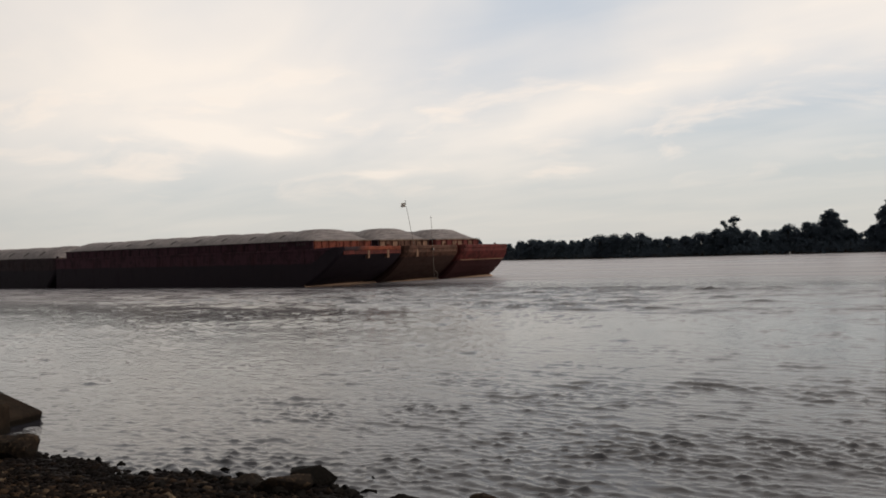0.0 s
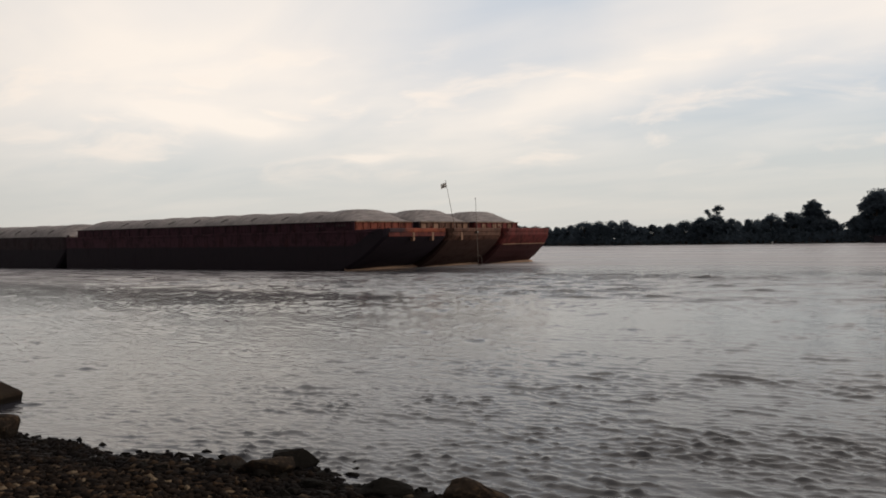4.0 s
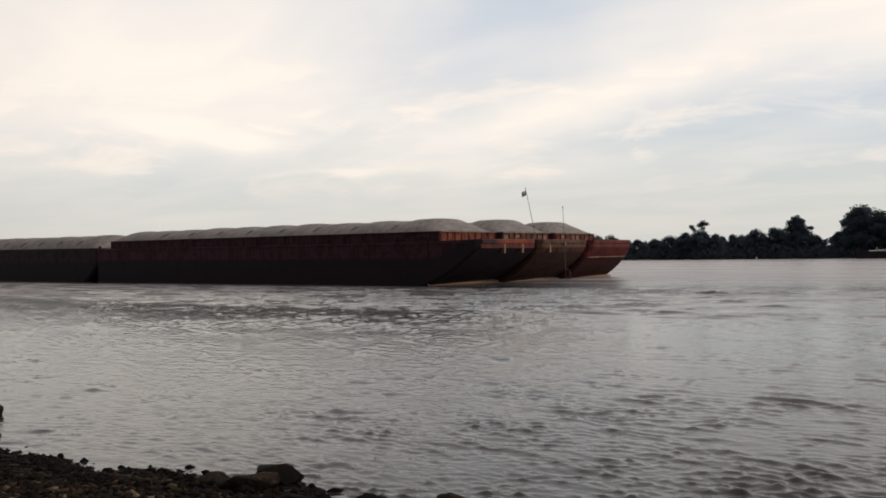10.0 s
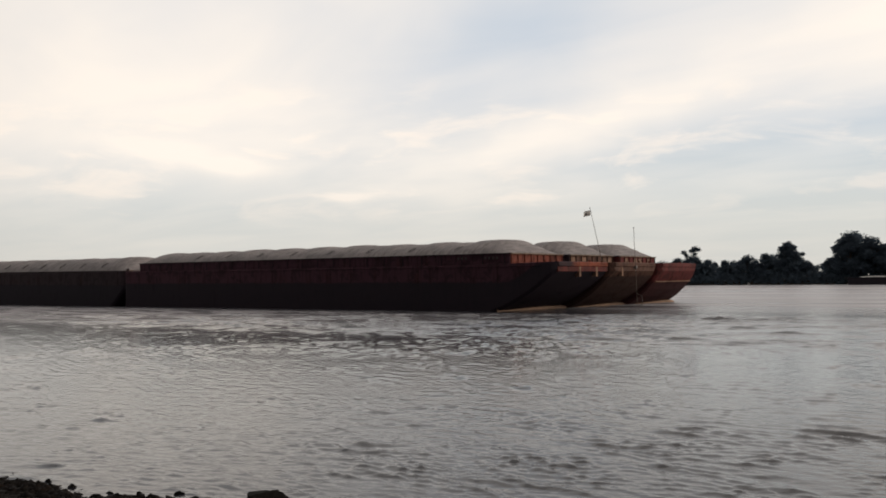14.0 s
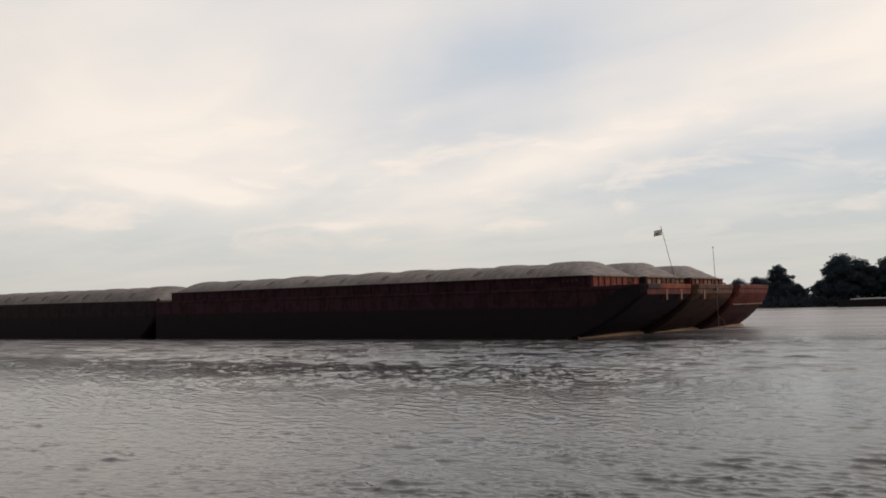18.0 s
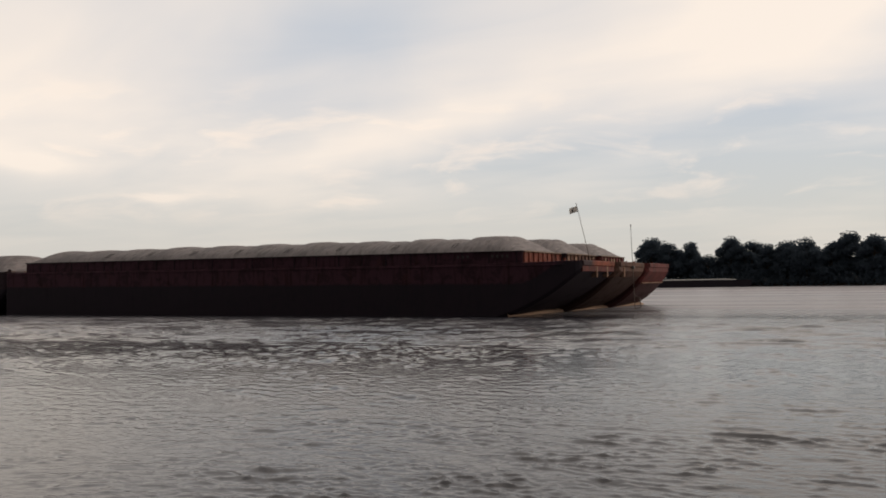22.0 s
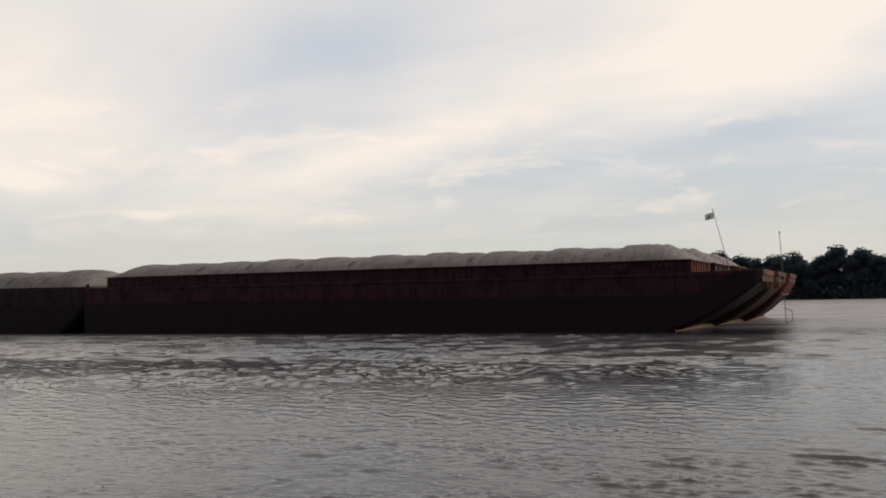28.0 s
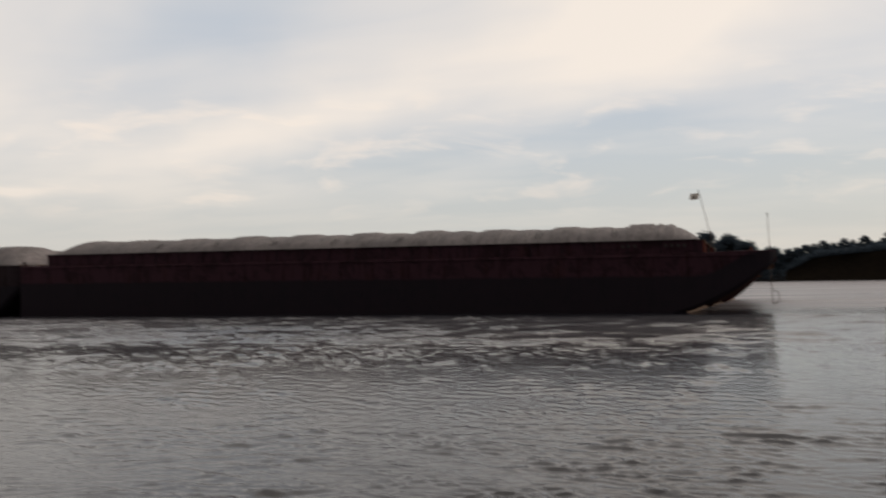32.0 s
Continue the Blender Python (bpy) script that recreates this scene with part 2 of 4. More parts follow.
def water_look(k, shader, at):
    small = k.noise(k.grain(at, 1.9, 0.9, 20), 7.0, 3, 0.6, 0.3)
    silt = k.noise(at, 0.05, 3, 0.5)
    shader.inputs["IOR"].default_value = 1.333
    # distance from the sheet's middle, where the camera stands
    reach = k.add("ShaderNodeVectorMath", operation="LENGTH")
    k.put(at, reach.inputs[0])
    eye_range = k.ramp(reach.outputs["Value"], 12.0, 50.0)
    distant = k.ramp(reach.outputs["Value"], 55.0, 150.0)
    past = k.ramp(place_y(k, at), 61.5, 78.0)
    # strip along the sailing line where a pale fill stands in for reflected sky
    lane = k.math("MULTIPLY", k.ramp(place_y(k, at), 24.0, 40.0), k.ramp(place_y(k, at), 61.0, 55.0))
    # patchy silt, plus far water painted paler in place of reflected sky
    pale_share = k.math("ADD", k.math("MULTIPLY", silt, 0.15), k.math("MULTIPLY", distant, 0.7))
    k.put(k.mix(pale_share, (0.011, 0.012, 0.018, 1), (0.2, 0.2, 0.225, 1)), shader.inputs["Base Color"])
    # ripples too fine to see singly spread the gloss, more so away from the camera
    k.put(k.math("ADD", k.math("ADD", 0.03, k.math("MULTIPLY", lane, 0.05)), k.math("ADD", k.math("MULTIPLY", eye_range, 0.07), k.math("MULTIPLY", past, 0.13))), shader.inputs["Roughness"])
    fade = k.math("SUBTRACT", 1.0, k.math("MULTIPLY", eye_range, 0.8))
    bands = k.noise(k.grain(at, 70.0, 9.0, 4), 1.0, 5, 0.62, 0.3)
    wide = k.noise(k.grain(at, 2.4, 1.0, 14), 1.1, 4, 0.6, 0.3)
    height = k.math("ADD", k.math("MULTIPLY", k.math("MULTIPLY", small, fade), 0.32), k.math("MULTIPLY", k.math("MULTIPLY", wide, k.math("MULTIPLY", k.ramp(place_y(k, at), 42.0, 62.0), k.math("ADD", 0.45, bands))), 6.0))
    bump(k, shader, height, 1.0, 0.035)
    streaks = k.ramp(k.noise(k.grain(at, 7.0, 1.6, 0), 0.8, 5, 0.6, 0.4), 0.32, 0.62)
    # pale diffuse fill painted in where the water should reflect sky
    sky_fill, both = k.add("ShaderNodeBsdfDiffuse"), k.add("ShaderNodeMixShader")
    sky_fill.inputs[0].default_value = (0.52, 0.5, 0.52, 1)
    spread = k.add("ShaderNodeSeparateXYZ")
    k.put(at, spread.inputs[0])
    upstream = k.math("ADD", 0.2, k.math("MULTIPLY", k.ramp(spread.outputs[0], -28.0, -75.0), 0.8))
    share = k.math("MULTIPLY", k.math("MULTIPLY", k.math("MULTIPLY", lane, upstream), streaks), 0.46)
    # the same fill paints the far water as bright as reflected sky
    far_fill = k.math("MULTIPLY", k.math("MULTIPLY", past, k.ramp(bands, 0.22, 0.7)), 0.72)
    k.put(k.math("ADD", share, far_fill), both.inputs[0])
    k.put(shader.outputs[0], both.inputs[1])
    k.put(sky_fill.outputs[0], both.inputs[2])
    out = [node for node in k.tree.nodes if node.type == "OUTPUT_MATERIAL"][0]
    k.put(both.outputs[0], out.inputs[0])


def fibre(k, shader, at):
    a, b = k.noise(at, 0.5, 5, 0.6), k.noise(k.stretch(at, (1.6, 0.4, 0.4)), 2.2, 6, 0.65)
    dirt = k.noise(at, 7.0, 5, 0.65)
    colour = k.mix(k.ramp(a, 0.35, 0.65), (0.165, 0.147, 0.15, 1), (0.238, 0.21, 0.208, 1))
    colour = k.mix(k.math("MULTIPLY", k.ramp(b, 0.46, 0.66), 0.7), colour, (0.1, 0.09, 0.088, 1))
    colour = k.mix(k.math("MULTIPLY", k.ramp(dirt, 0.55, 0.8), 0.3), colour, (0.08, 0.07, 0.06, 1))
    k.put(colour, shader.inputs["Base Color"])
    shader.inputs["Roughness"].default_value = 0.75
    place = k.add("ShaderNodeSeparateXYZ")
    k.put(at, place.inputs[0])
    ribs = k.math("ABSOLUTE", k.math("SINE", k.math("MULTIPLY", place.outputs[0], 5.6)))
    bump(k, shader, k.math("ADD", k.math("ADD", b, k.math("MULTIPLY", dirt, 0.3)), k.math("MULTIPLY", ribs, 1.1)), 0.7, 0.07)


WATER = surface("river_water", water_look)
COVER = surface("weathered_fiberglass", fibre)
HULL_BROWN = steel("hull_brown_paint", (0.082, 0.038, 0.052), (0.085, 0.038, 0.044), 0.4, (2.55, BLACK_COAT, 1.7))
HULL_RED = steel("hull_red_paint", (0.14, 0.036, 0.034), (0.105, 0.04, 0.032), 0.45, (2.3, (0.048, 0.021, 0.022)))
HULL_TAN = steel("hull_worn_tan", (0.128, 0.068, 0.05), (0.108, 0.049, 0.036), 0.6, (2.5, (0.05, 0.03, 0.026), 0.5))
HULL_DARK = steel("hull_dark_paint", (0.052, 0.036, 0.042), (0.06, 0.037, 0.038), 0.4, (2.3, BLACK_COAT))
RAKE = steel("dark_maroon_rake", (0.13, 0.036, 0.032), (0.1, 0.042, 0.036), 0.5)
RUST = steel("rusty_orange_plate", (0.21, 0.062, 0.042), (0.1, 0.035, 0.027), 0.55)
PALE = steel("pale_scraped_plate", (0.27, 0.165, 0.115), (0.15, 0.062, 0.042), 0.45)
HEADLOG = steel("tarred_orange_headlog", (0.24, 0.068, 0.04), (0.14, 0.045, 0.03), 0.4, scrape=3.3)
LIP = steel("pale_worn_lip", (0.3, 0.22, 0.16), (0.2, 0.11, 0.07), 0.4)
GREY_STEEL = plain("grey_steel", (0.18, 0.17, 0.16), 0.5, 0.6)
STRAP = plain("dark_rubber_strap", (0.055, 0.05, 0.052), 0.8)
POLE_PAINT = plain("pale_pole_paint", (0.15, 0.12, 0.1), 0.6)
FLAG_CLOTH = leafy("white_flag_cloth", (0.66, 0.64, 0.62), (0.78, 0.76, 0.73))
PALE_ROOF = plain("pale_grey_cover", (0.36, 0.35, 0.34), 0.8)
FLAG_MARK = plain("dark_flag_device", (0.03, 0.035, 0.05), 0.9)
LETTERS = plain("faded_white_lettering", (0.085, 0.064, 0.066), 0.8, 0.0, 0.8, 6.0)
FOAM = plain("silty_foam", (0.36, 0.235, 0.16), 0.9, 0.0, 0.45, 5.0)
SOIL = stone_like("damp_bank_soil", [(0.02, 0.015, 0.011), (0.012, 0.01, 0.008), (0.026, 0.02, 0.015)], 1.5, 0.9, 0.05, 0.12)


def gravel_look(k, shader, at):
    isle = k.add("ShaderNodeNewGeometry").outputs["Random Per Island"]
    fine = k.noise(at, 60.0, 4, 0.6)
    patch = k.noise(at, 0.9, 3, 0.5)
    colour = k.mix(k.ramp(isle, 0.0, 0.6), (0.005, 0.0045, 0.0045, 1), (0.019, 0.0145, 0.012, 1))
    colour = k.mix(k.ramp(isle, 0.66, 0.92), colour, (0.055, 0.036, 0.023, 1))
    colour = k.mix(k.ramp(isle, 0.94, 0.99), colour, (0.17, 0.13, 0.09, 1))
    colour = k.mix(k.math("MULTIPLY", k.ramp(fine, 0.45, 0.7), 0.5), colour, (0.012, 0.01, 0.009, 1))
    place = k.add("ShaderNodeSeparateXYZ")
    k.put(k.add("ShaderNodeNewGeometry").outputs["Position"], place.inputs[0])
    damp = k.ramp(k.math("ADD", place.outputs[2], k.math("MULTIPLY", k.math("SUBTRACT", patch, 0.5), 0.16)), 0.2, 0.06)
    colour = k.mix(k.math("MULTIPLY", damp, 0.85), colour, (0.007, 0.006, 0.006, 1))
    k.put(colour, shader.inputs["Base Color"])
    k.put(k.math("SUBTRACT", 0.8, k.math("MULTIPLY", damp, 0.3)), shader.inputs["Roughness"])
    shader.inputs["Specular IOR Level"].default_value = 0.01
    bump(k, shader, fine, 0.5, 0.01)


GRAVEL = surface("mixed_gravel", gravel_look)
ROCK = stone_like("brown_limestone", [(0.042, 0.031, 0.024), (0.016, 0.013, 0.011), (0.11, 0.075, 0.046)], 3.2, 0.75, 0.05, 0.14)
WET = stone_like("wet_black_stone", [(0.011, 0.01, 0.0095), (0.006, 0.006, 0.006), (0.026, 0.02, 0.016)], 3.2, 0.75, 0.05, 0.2, 0.01)
CONCRETE = stone_like("old_concrete", [(0.034, 0.024, 0.018), (0.018, 0.014, 0.011), (0.05, 0.038, 0.027)], 1.8, 0.85, 0.03, 0.1)
# blue-grey of distant haze is mixed into the leaf colour
LEAF = leafy("hazed_cottonwood_leaves", (0.063, 0.085, 0.11), (0.072, 0.097, 0.122))
BARK = plain("grey_brown_bark", (0.07, 0.055, 0.042), 0.9)

# ---------------------------------------------------------------- mesh helpers


class Shape:
    """Vertices and faces gathered for one mesh."""

    def __init__(self):
        self.v, self.f = [], []

    def face(self, pts):
        b = len(self.v)
        self.v += [tuple(p) for p in pts]
        self.f.append(tuple(range(b, b + len(pts))))

    def box(self, x0, x1, y0, y1, z0, z1, edge=0.02):
        """A box whose edges are cut off by edge."""
        e = min(edge, (x1 - x0) / 3, (y1 - y0) / 3, (z1 - z0) / 3)
        b, c, h = len(self.v), ((x0 + x1) / 2, (y0 + y1) / 2, (z0 + z1) / 2), ((x1 - x0) / 2, (y1 - y0) / 2, (z1 - z0) / 2)
        index = {}
        for sx in (-1, 1):
            for sy in (-1, 1):
                for sz in (-1, 1):
                    for a in range(3):
                        sgn = (sx, sy, sz)
                        index[sgn, a] = len(self.v)
                        self.v.append(tuple(c[i] + sgn[i] * (h[i] - (0 if i == a else e)) for i in range(3)))
        for a in range(3):
            i, j = (a + 1) % 3, (a + 2) % 3
            for s in (-1, 1):
                ring = []
                for p, q in ((-1, -1), (1, -1), (1, 1), (-1, 1)):
                    sgn = [0, 0, 0]
                    sgn[a], sgn[i], sgn[j] = s, p, q
                    ring.append(index[tuple(sgn), a])
                self.f.append(tuple(ring if s > 0 else ring[::-1]))
            for p in (-1, 1):
                for q in (-1, 1):
                    one, two = [0, 0, 0], [0, 0, 0]
                    one[i], one[j], one[a] = p, q, -1
                    two[i], two[j], two[a] = p, q, 1
                    one, two = tuple(one), tuple(two)
                    ring = [index[one, i], index[two, i], index[two, j], index[one, j]]
                    self.f.append(tuple(ring if p * q > 0 else ring[::-1]))
        for sgn in [(x, y, z) for x in (-1, 1) for y in (-1, 1) for z in (-1, 1)]:
            ring = [index[sgn, 0], index[sgn, 1], index[sgn, 2]]
            self.f.append(tuple(ring if sgn[0] * sgn[1] * sgn[2] > 0 else ring[::-1]))
        return self

    def tube(self, p, q, r0, r1, sides=8, caps=True):
        p, q = Vector(p), Vector(q)
        m = (q - p).to_track_quat("Z", "Y").to_matrix()
        b = len(self.v)
        for c, r in ((p, r0), (q, r1)):
            for i in range(sides):
                a = 2 * math.pi * i / sides
                self.v.append(tuple(c + m @ Vector((r * math.cos(a), r * math.sin(a), 0))))
        for i in range(sides):
            j = (i + 1) % sides
            self.f.append((b + i, b + j, b + sides + j, b + sides + i))
        if caps:
            self.f += [tuple(range(b + sides - 1, b - 1, -1)), tuple(range(b + sides, b + 2 * sides))]
        return self

    def grid(self, rows):
        """A sheet through rows of points, all of one length."""
        b, w = len(self.v), len(rows[0])
        for r in rows:
            self.v += [tuple(p) for p in r]
        for i in range(len(rows) - 1):
            for j in range(w - 1):
                a = b + i * w + j
                self.f.append((a, a + 1, a + w + 1, a + w))
        return self

    def mesh(self, name, mat, smooth=False):
        me = bpy.data.meshes.new(name)
        me.from_pydata(self.v, [], self.f)
        me.materials.append(mat)
        if smooth:
            me.shade_smooth()
        return me


def part(name, shape, mat, parent, label="", smooth=False):
    ob = new(name, shape if isinstance(shape, bpy.types.Mesh) else shape.mesh(name, mat, smooth))
    ob.parent = parent
    return tagged(ob, label) if label else ob


def sheet_mesh(name, verts, faces, mat, smooth=True):
    """A mesh from number arrays of places and of quads."""
    me = bpy.data.meshes.new(name)
    me.vertices.add(len(verts))
    me.vertices.foreach_set("co", np.ascontiguousarray(verts, dtype=np.float32).ravel())
    k = faces.shape[1]
    me.loops.add(faces.size)
    me.loops.foreach_set("vertex_index", np.ascontiguousarray(faces, dtype=np.int32).ravel())
    me.polygons.add(len(faces))
    me.polygons.foreach_set("loop_start", np.arange(0, faces.size, k, dtype=np.int32))
    me.polygons.foreach_set("loop_total", np.full(len(faces), k, dtype=np.int32))
    me.update(calc_edges=True)
    me.materials.append(mat)
    if smooth:
        me.shade_smooth()
    return me


def lattice(rows, cols, closed=False):
    i, j = np.meshgrid(np.arange(rows - 1), np.arange(cols if closed else cols - 1), indexing="ij")
    a, jn = i * cols + j, (j + 1) % cols
    return np.stack([a, i * cols + jn, (i + 1) * cols + jn, a + cols], -1).reshape(-1, 4)


# ---------------------------------------------------------------- ground and river
FAR_AZ = [-180, -95, -40, -14, -1.2, 8, 16.2, 25, 30, 36.4, 40, 48, 62, 95, 180]
FAR_R = [900, 900, 260, 235, 244, 260, 272, 312, 335, 425, 560, 1700, 2600, 900, 900]


def far_shore(az):
    return np.interp(az, FAR_AZ, FAR_R)


def bluff(az):
    """How high the far bank stands."""
    return np.interp(az, [-40, -20, -10, -5.8, -3.6, 2, 60], [9.0, 9.0, 8.3, 6.6, 1.6, 1.3, 1.2])


def near_line(x):
    return 7.1 + 0.19 * (x + 4.9) + 0.12 * np.sin(x * 1.3) + 0.07 * np.sin(x * 3.1 + 1)


def bank_height(x, y):
    """Ground of the near bank: falls to the water's edge and on under it."""
    d = (y - near_line(x)) * 0.98
    return np.clip(np.where(d < 0, -0.13 * d, -0.11 * d), -3.0, 1.25)


def lumps(x, y):
    """Small unevenness of the ground."""
    flat_x, flat_y = np.ravel(x), np.ravel(y)
    z = [noise.noise((a * 1.7, b * 1.7, 0.0)) * 0.035 + noise.noise((a * 0.5, b * 0.5, 5.0)) * 0.05 for a, b in zip(flat_x, flat_y)]
    return np.array(z).reshape(np.shape(x))


def make_ground():
    az = np.concatenate([np.arange(-180, -40, 5.0), np.arange(-40, 40, 1.0), np.arange(40, 90, 0.5), np.arange(90, 180, 5.0)])
    near = np.concatenate([[0.01], np.arange(0.5, 22, 0.16), [24, 30, 45, 80]])
    rel = np.array([-60, -20, -6, -2, 0, 1, 2.5, 4, 6, 8, 11, 15, 22, 40, 120])
    D = far_shore(az)
    r = np.concatenate([np.repeat(near[:, None], len(az), 1), D[None] + rel[:, None], np.full((1, len(az)), 3200.0), np.full((1, len(az)), 4600.0)])
    a = np.radians(az)[None]
    x, y = -r * np.sin(a), r * np.cos(a)
    low = bank_height(x, y)
    step = np.clip((r - D[None]) / np.where(bluff(az) > 3, 9.0, 6.0)[None], -1, 1)
    high = np.where(step > 0, np.maximum(step, 0) ** 0.6 * bluff(az)[None], step * 3.0)
    rough = lumps(x, y)
    z = np.maximum(low, high) + np.where(r < 24, rough, rough * 4)
    verts = np.stack([x, y, z], -1).reshape(-1, 3)
    ob = new("ground", sheet_mesh("ground", verts, lattice(*x.shape, closed=True)[:, ::-1], SOIL))
    return tagged(ob, "damp brown river bank and bed with a low wooded far shore", "ground", kind="structure")


def swell(x, y, seed, count, short, long, way, spread, resolve):
    """A sum of wavelets between two lengths, running about one way; those finer than the sheet can hold fade out."""
    rng = np.random.default_rng(seed)
    z, power = np.zeros_like(x), np.zeros_like(x)
    for i in range(count):
        lam = short * (long / short) ** rng.random()
        turn = radians(way + rng.normal() * spread)
        cx, cy = math.cos(turn), math.sin(turn)
        seen = resolve(cx, cy, lam)
        bend = 1.1 * np.sin(0.21 * x / lam ** 0.5 + 0.16 * y + i) + 0.9 * np.sin(0.9 * x - 0.5 * y / lam ** 0.5 + 2 * i)
        size = lam ** 0.9
        z += size * seen * np.sin((cx * x + cy * y) * 2 * math.pi / lam + rng.random() * 6.28 + bend)
        power += size ** 2 / 2
    return z / np.sqrt(power)


def patches(x, y, seed, short, long, count=16):
    """Cats' paws: where the wind ruffles the water more or less, about -2 to 2."""
    rng = np.random.default_rng(seed)
    p = np.zeros_like(x)
    for i in range(count):
        lam, turn = short * (long / short) ** rng.random(), radians(100 + rng.normal() * 45)
        p += np.sin((math.cos(turn) * x + math.sin(turn) * y) * 2 * math.pi / lam + rng.random() * 6.28 + 0.8 * np.sin(0.3 * x + i))
    return p / math.sqrt(count / 2)


def make_water():
    step = 0.085
    az = np.concatenate([np.arange(-180, -18, 6.0), np.arange(-18, 72, step), np.arange(72, 180, 6.0)])
    radii, r = [2.0, 4.0, 6.0], 6.0
    while r < 320:
        r += min(max(r * r / 4200, 0.032), 0.14 if r < 40 else 0.22 if r < 70 else 0.3 if r < 105 else 0.8 if r < 160 else 2.0)
        radii.append(r)
    fine = len(radii)
    while r < 4500:
        r *= 1.06
        radii.append(r)
    R = np.array(radii)[:, None]
    A = np.radians(az)[None]
    x, y = -R * np.sin(A), R * np.cos(A)
    dr, across = np.gradient(np.array(radii))[:, None], R * radians(step)

    def resolve(cx, cy, lam):
        out_k, side_k = (-cx * np.sin(A) + cy * np.cos(A)) / lam * dr, (cx * np.cos(A) + cy * np.sin(A)) / lam * across
        return np.exp(-5.0 * (out_k ** 2 + side_k ** 2))

    def smooth(v, lo, hi):
        k = np.clip((v - lo) / (hi - lo), 0, 1)
        return k * k * (3 - 2 * k)

    # chop grows with x and with distance from the camera, to fit its view
    rough_x = smooth(x, -13.5, -4)
    out = smooth(R, 13, 30)
    far_out = smooth(R, 60, 130)
    ruffle = np.clip(0.75 + 0.6 * patches(x, y, 3, 0.8, 6) + 0.3 * patches(x, y, 4, 9, 40), 0.08, 2.2)
    bunch = np.clip(0.78 + 0.55 * patches(x, y, 5, 0.9, 8), 0.08, 1.9)
    # wash thrown off by the passing hulls, in a fixed strip placed to fit the view
    wash = smooth(y, 12, 42) * (1 - smooth(y, 56, 61)) * (1 - 0.6 * smooth(x, -26, -6)) * (0.14 + 0.86 * smooth(x, -85, -44))
    fresh = swell(x, y, 11, 66, 0.09, 0.36, 104, 25, resolve)
    oblique = swell(x, y, 12, 64, 0.16, 0.8, 80, 19, resolve)
    cross = swell(x, y, 13, 64, 0.17, 0.75, 110, 27, resolve)
    rebound = swell(x, y, 14, 70, 0.26, 0.6, 96, 11, resolve)
    shed = swell(x, y, 16, 66, 0.62, 1.3, 94, 9, resolve)
    clumps = swell(x, y, 15, 50, 0.3, 0.8, 104, 24, resolve)
    # sharp crests on flat troughs: the higher part of each wavelet is drawn up
    peak = lambda w, s: (np.exp(s * np.clip(w, -3, 2.6)) - 1) / s
    z = RIPPLE * peak(fresh, 0.6) * ruffle * (0.26 + 0.32 * rough_x + 0.44 * out + 0.3 * wash) * (1 - 0.3 * far_out)
    z += CHOP * peak(oblique, 0.35) * bunch * (rough_x * (1 - 0.7 * smooth(R, 13, 30)) + 0.05)
    z += CHOP * peak(cross, 0.45) * bunch * (0.3 + 0.3 * out + 0.3 * wash + 0.1 * far_out)
    # sparse clumps of wavelets, spread by distance from the camera to fit its view
    z += CLUMP * peak(clumps, 0.5) * np.clip(patches(x, y, 8, 1.6, 8) - 0.75, 0, 1.4) * smooth(R, 11, 16) * (1 - smooth(R, 42, 60))
    z += WAKE * peak(rebound, 0.3) * np.clip(0.95 + 0.35 * patches(x, y, 6, 4, 24), 0.35, 1.7) * wash
    # longer wavelets close along the hulls, sized to the coarse mesh to fit the view
    beside = smooth(y, 30, 39) * (1 - smooth(y, 57, 61.5)) * (1 - 0.5 * smooth(x, -26, -6)) * (0.25 + 0.75 * smooth(x, -85, -44))
    z += SHED * peak(shed, 0.3) * np.clip(0.9 + 0.4 * patches(x, y, 7, 4, 24), 0.3, 1.7) * beside
    still = np.ones_like(x)
    still[fine:] = 0
    still[:, (az < -17) | (az > 71)] = 0
    z *= still
    verts = np.stack([x, y, z], -1).reshape(-1, 3)
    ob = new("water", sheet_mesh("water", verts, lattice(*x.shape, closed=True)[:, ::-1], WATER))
    return tagged(ob, "wide silty grey river with small wind ripples", "river", kind="structure")


RIPPLE, CHOP, WAKE, SHED, CLUMP = 0.0066, 0.0078, 0.0115, 0.041, 0.0095
ground = make_ground()
water = make_water()

# ---------------------------------------------------------------- the tow of barges
WIDE, STERN, HEAD = 10.02, -59.8, 4.75
INSET = 0.4


def underside(x, toe=-1.0, head=HEAD):
    """Height of the hull's bottom: flat, then the rake up to the head, out of the water at toe."""
    if head < 2:
        return -0.9 + 3.0 * max(0.0, (x - head + 4.0) / 4.0) ** 1.3
    if x < -7:
        return -0.9
    k = (x + 7) / (HEAD + 7)
    bend = math.log(0.2045) / math.log((toe + 7) / (HEAD + 7))
    return -0.9 + 4.4 * k ** bend


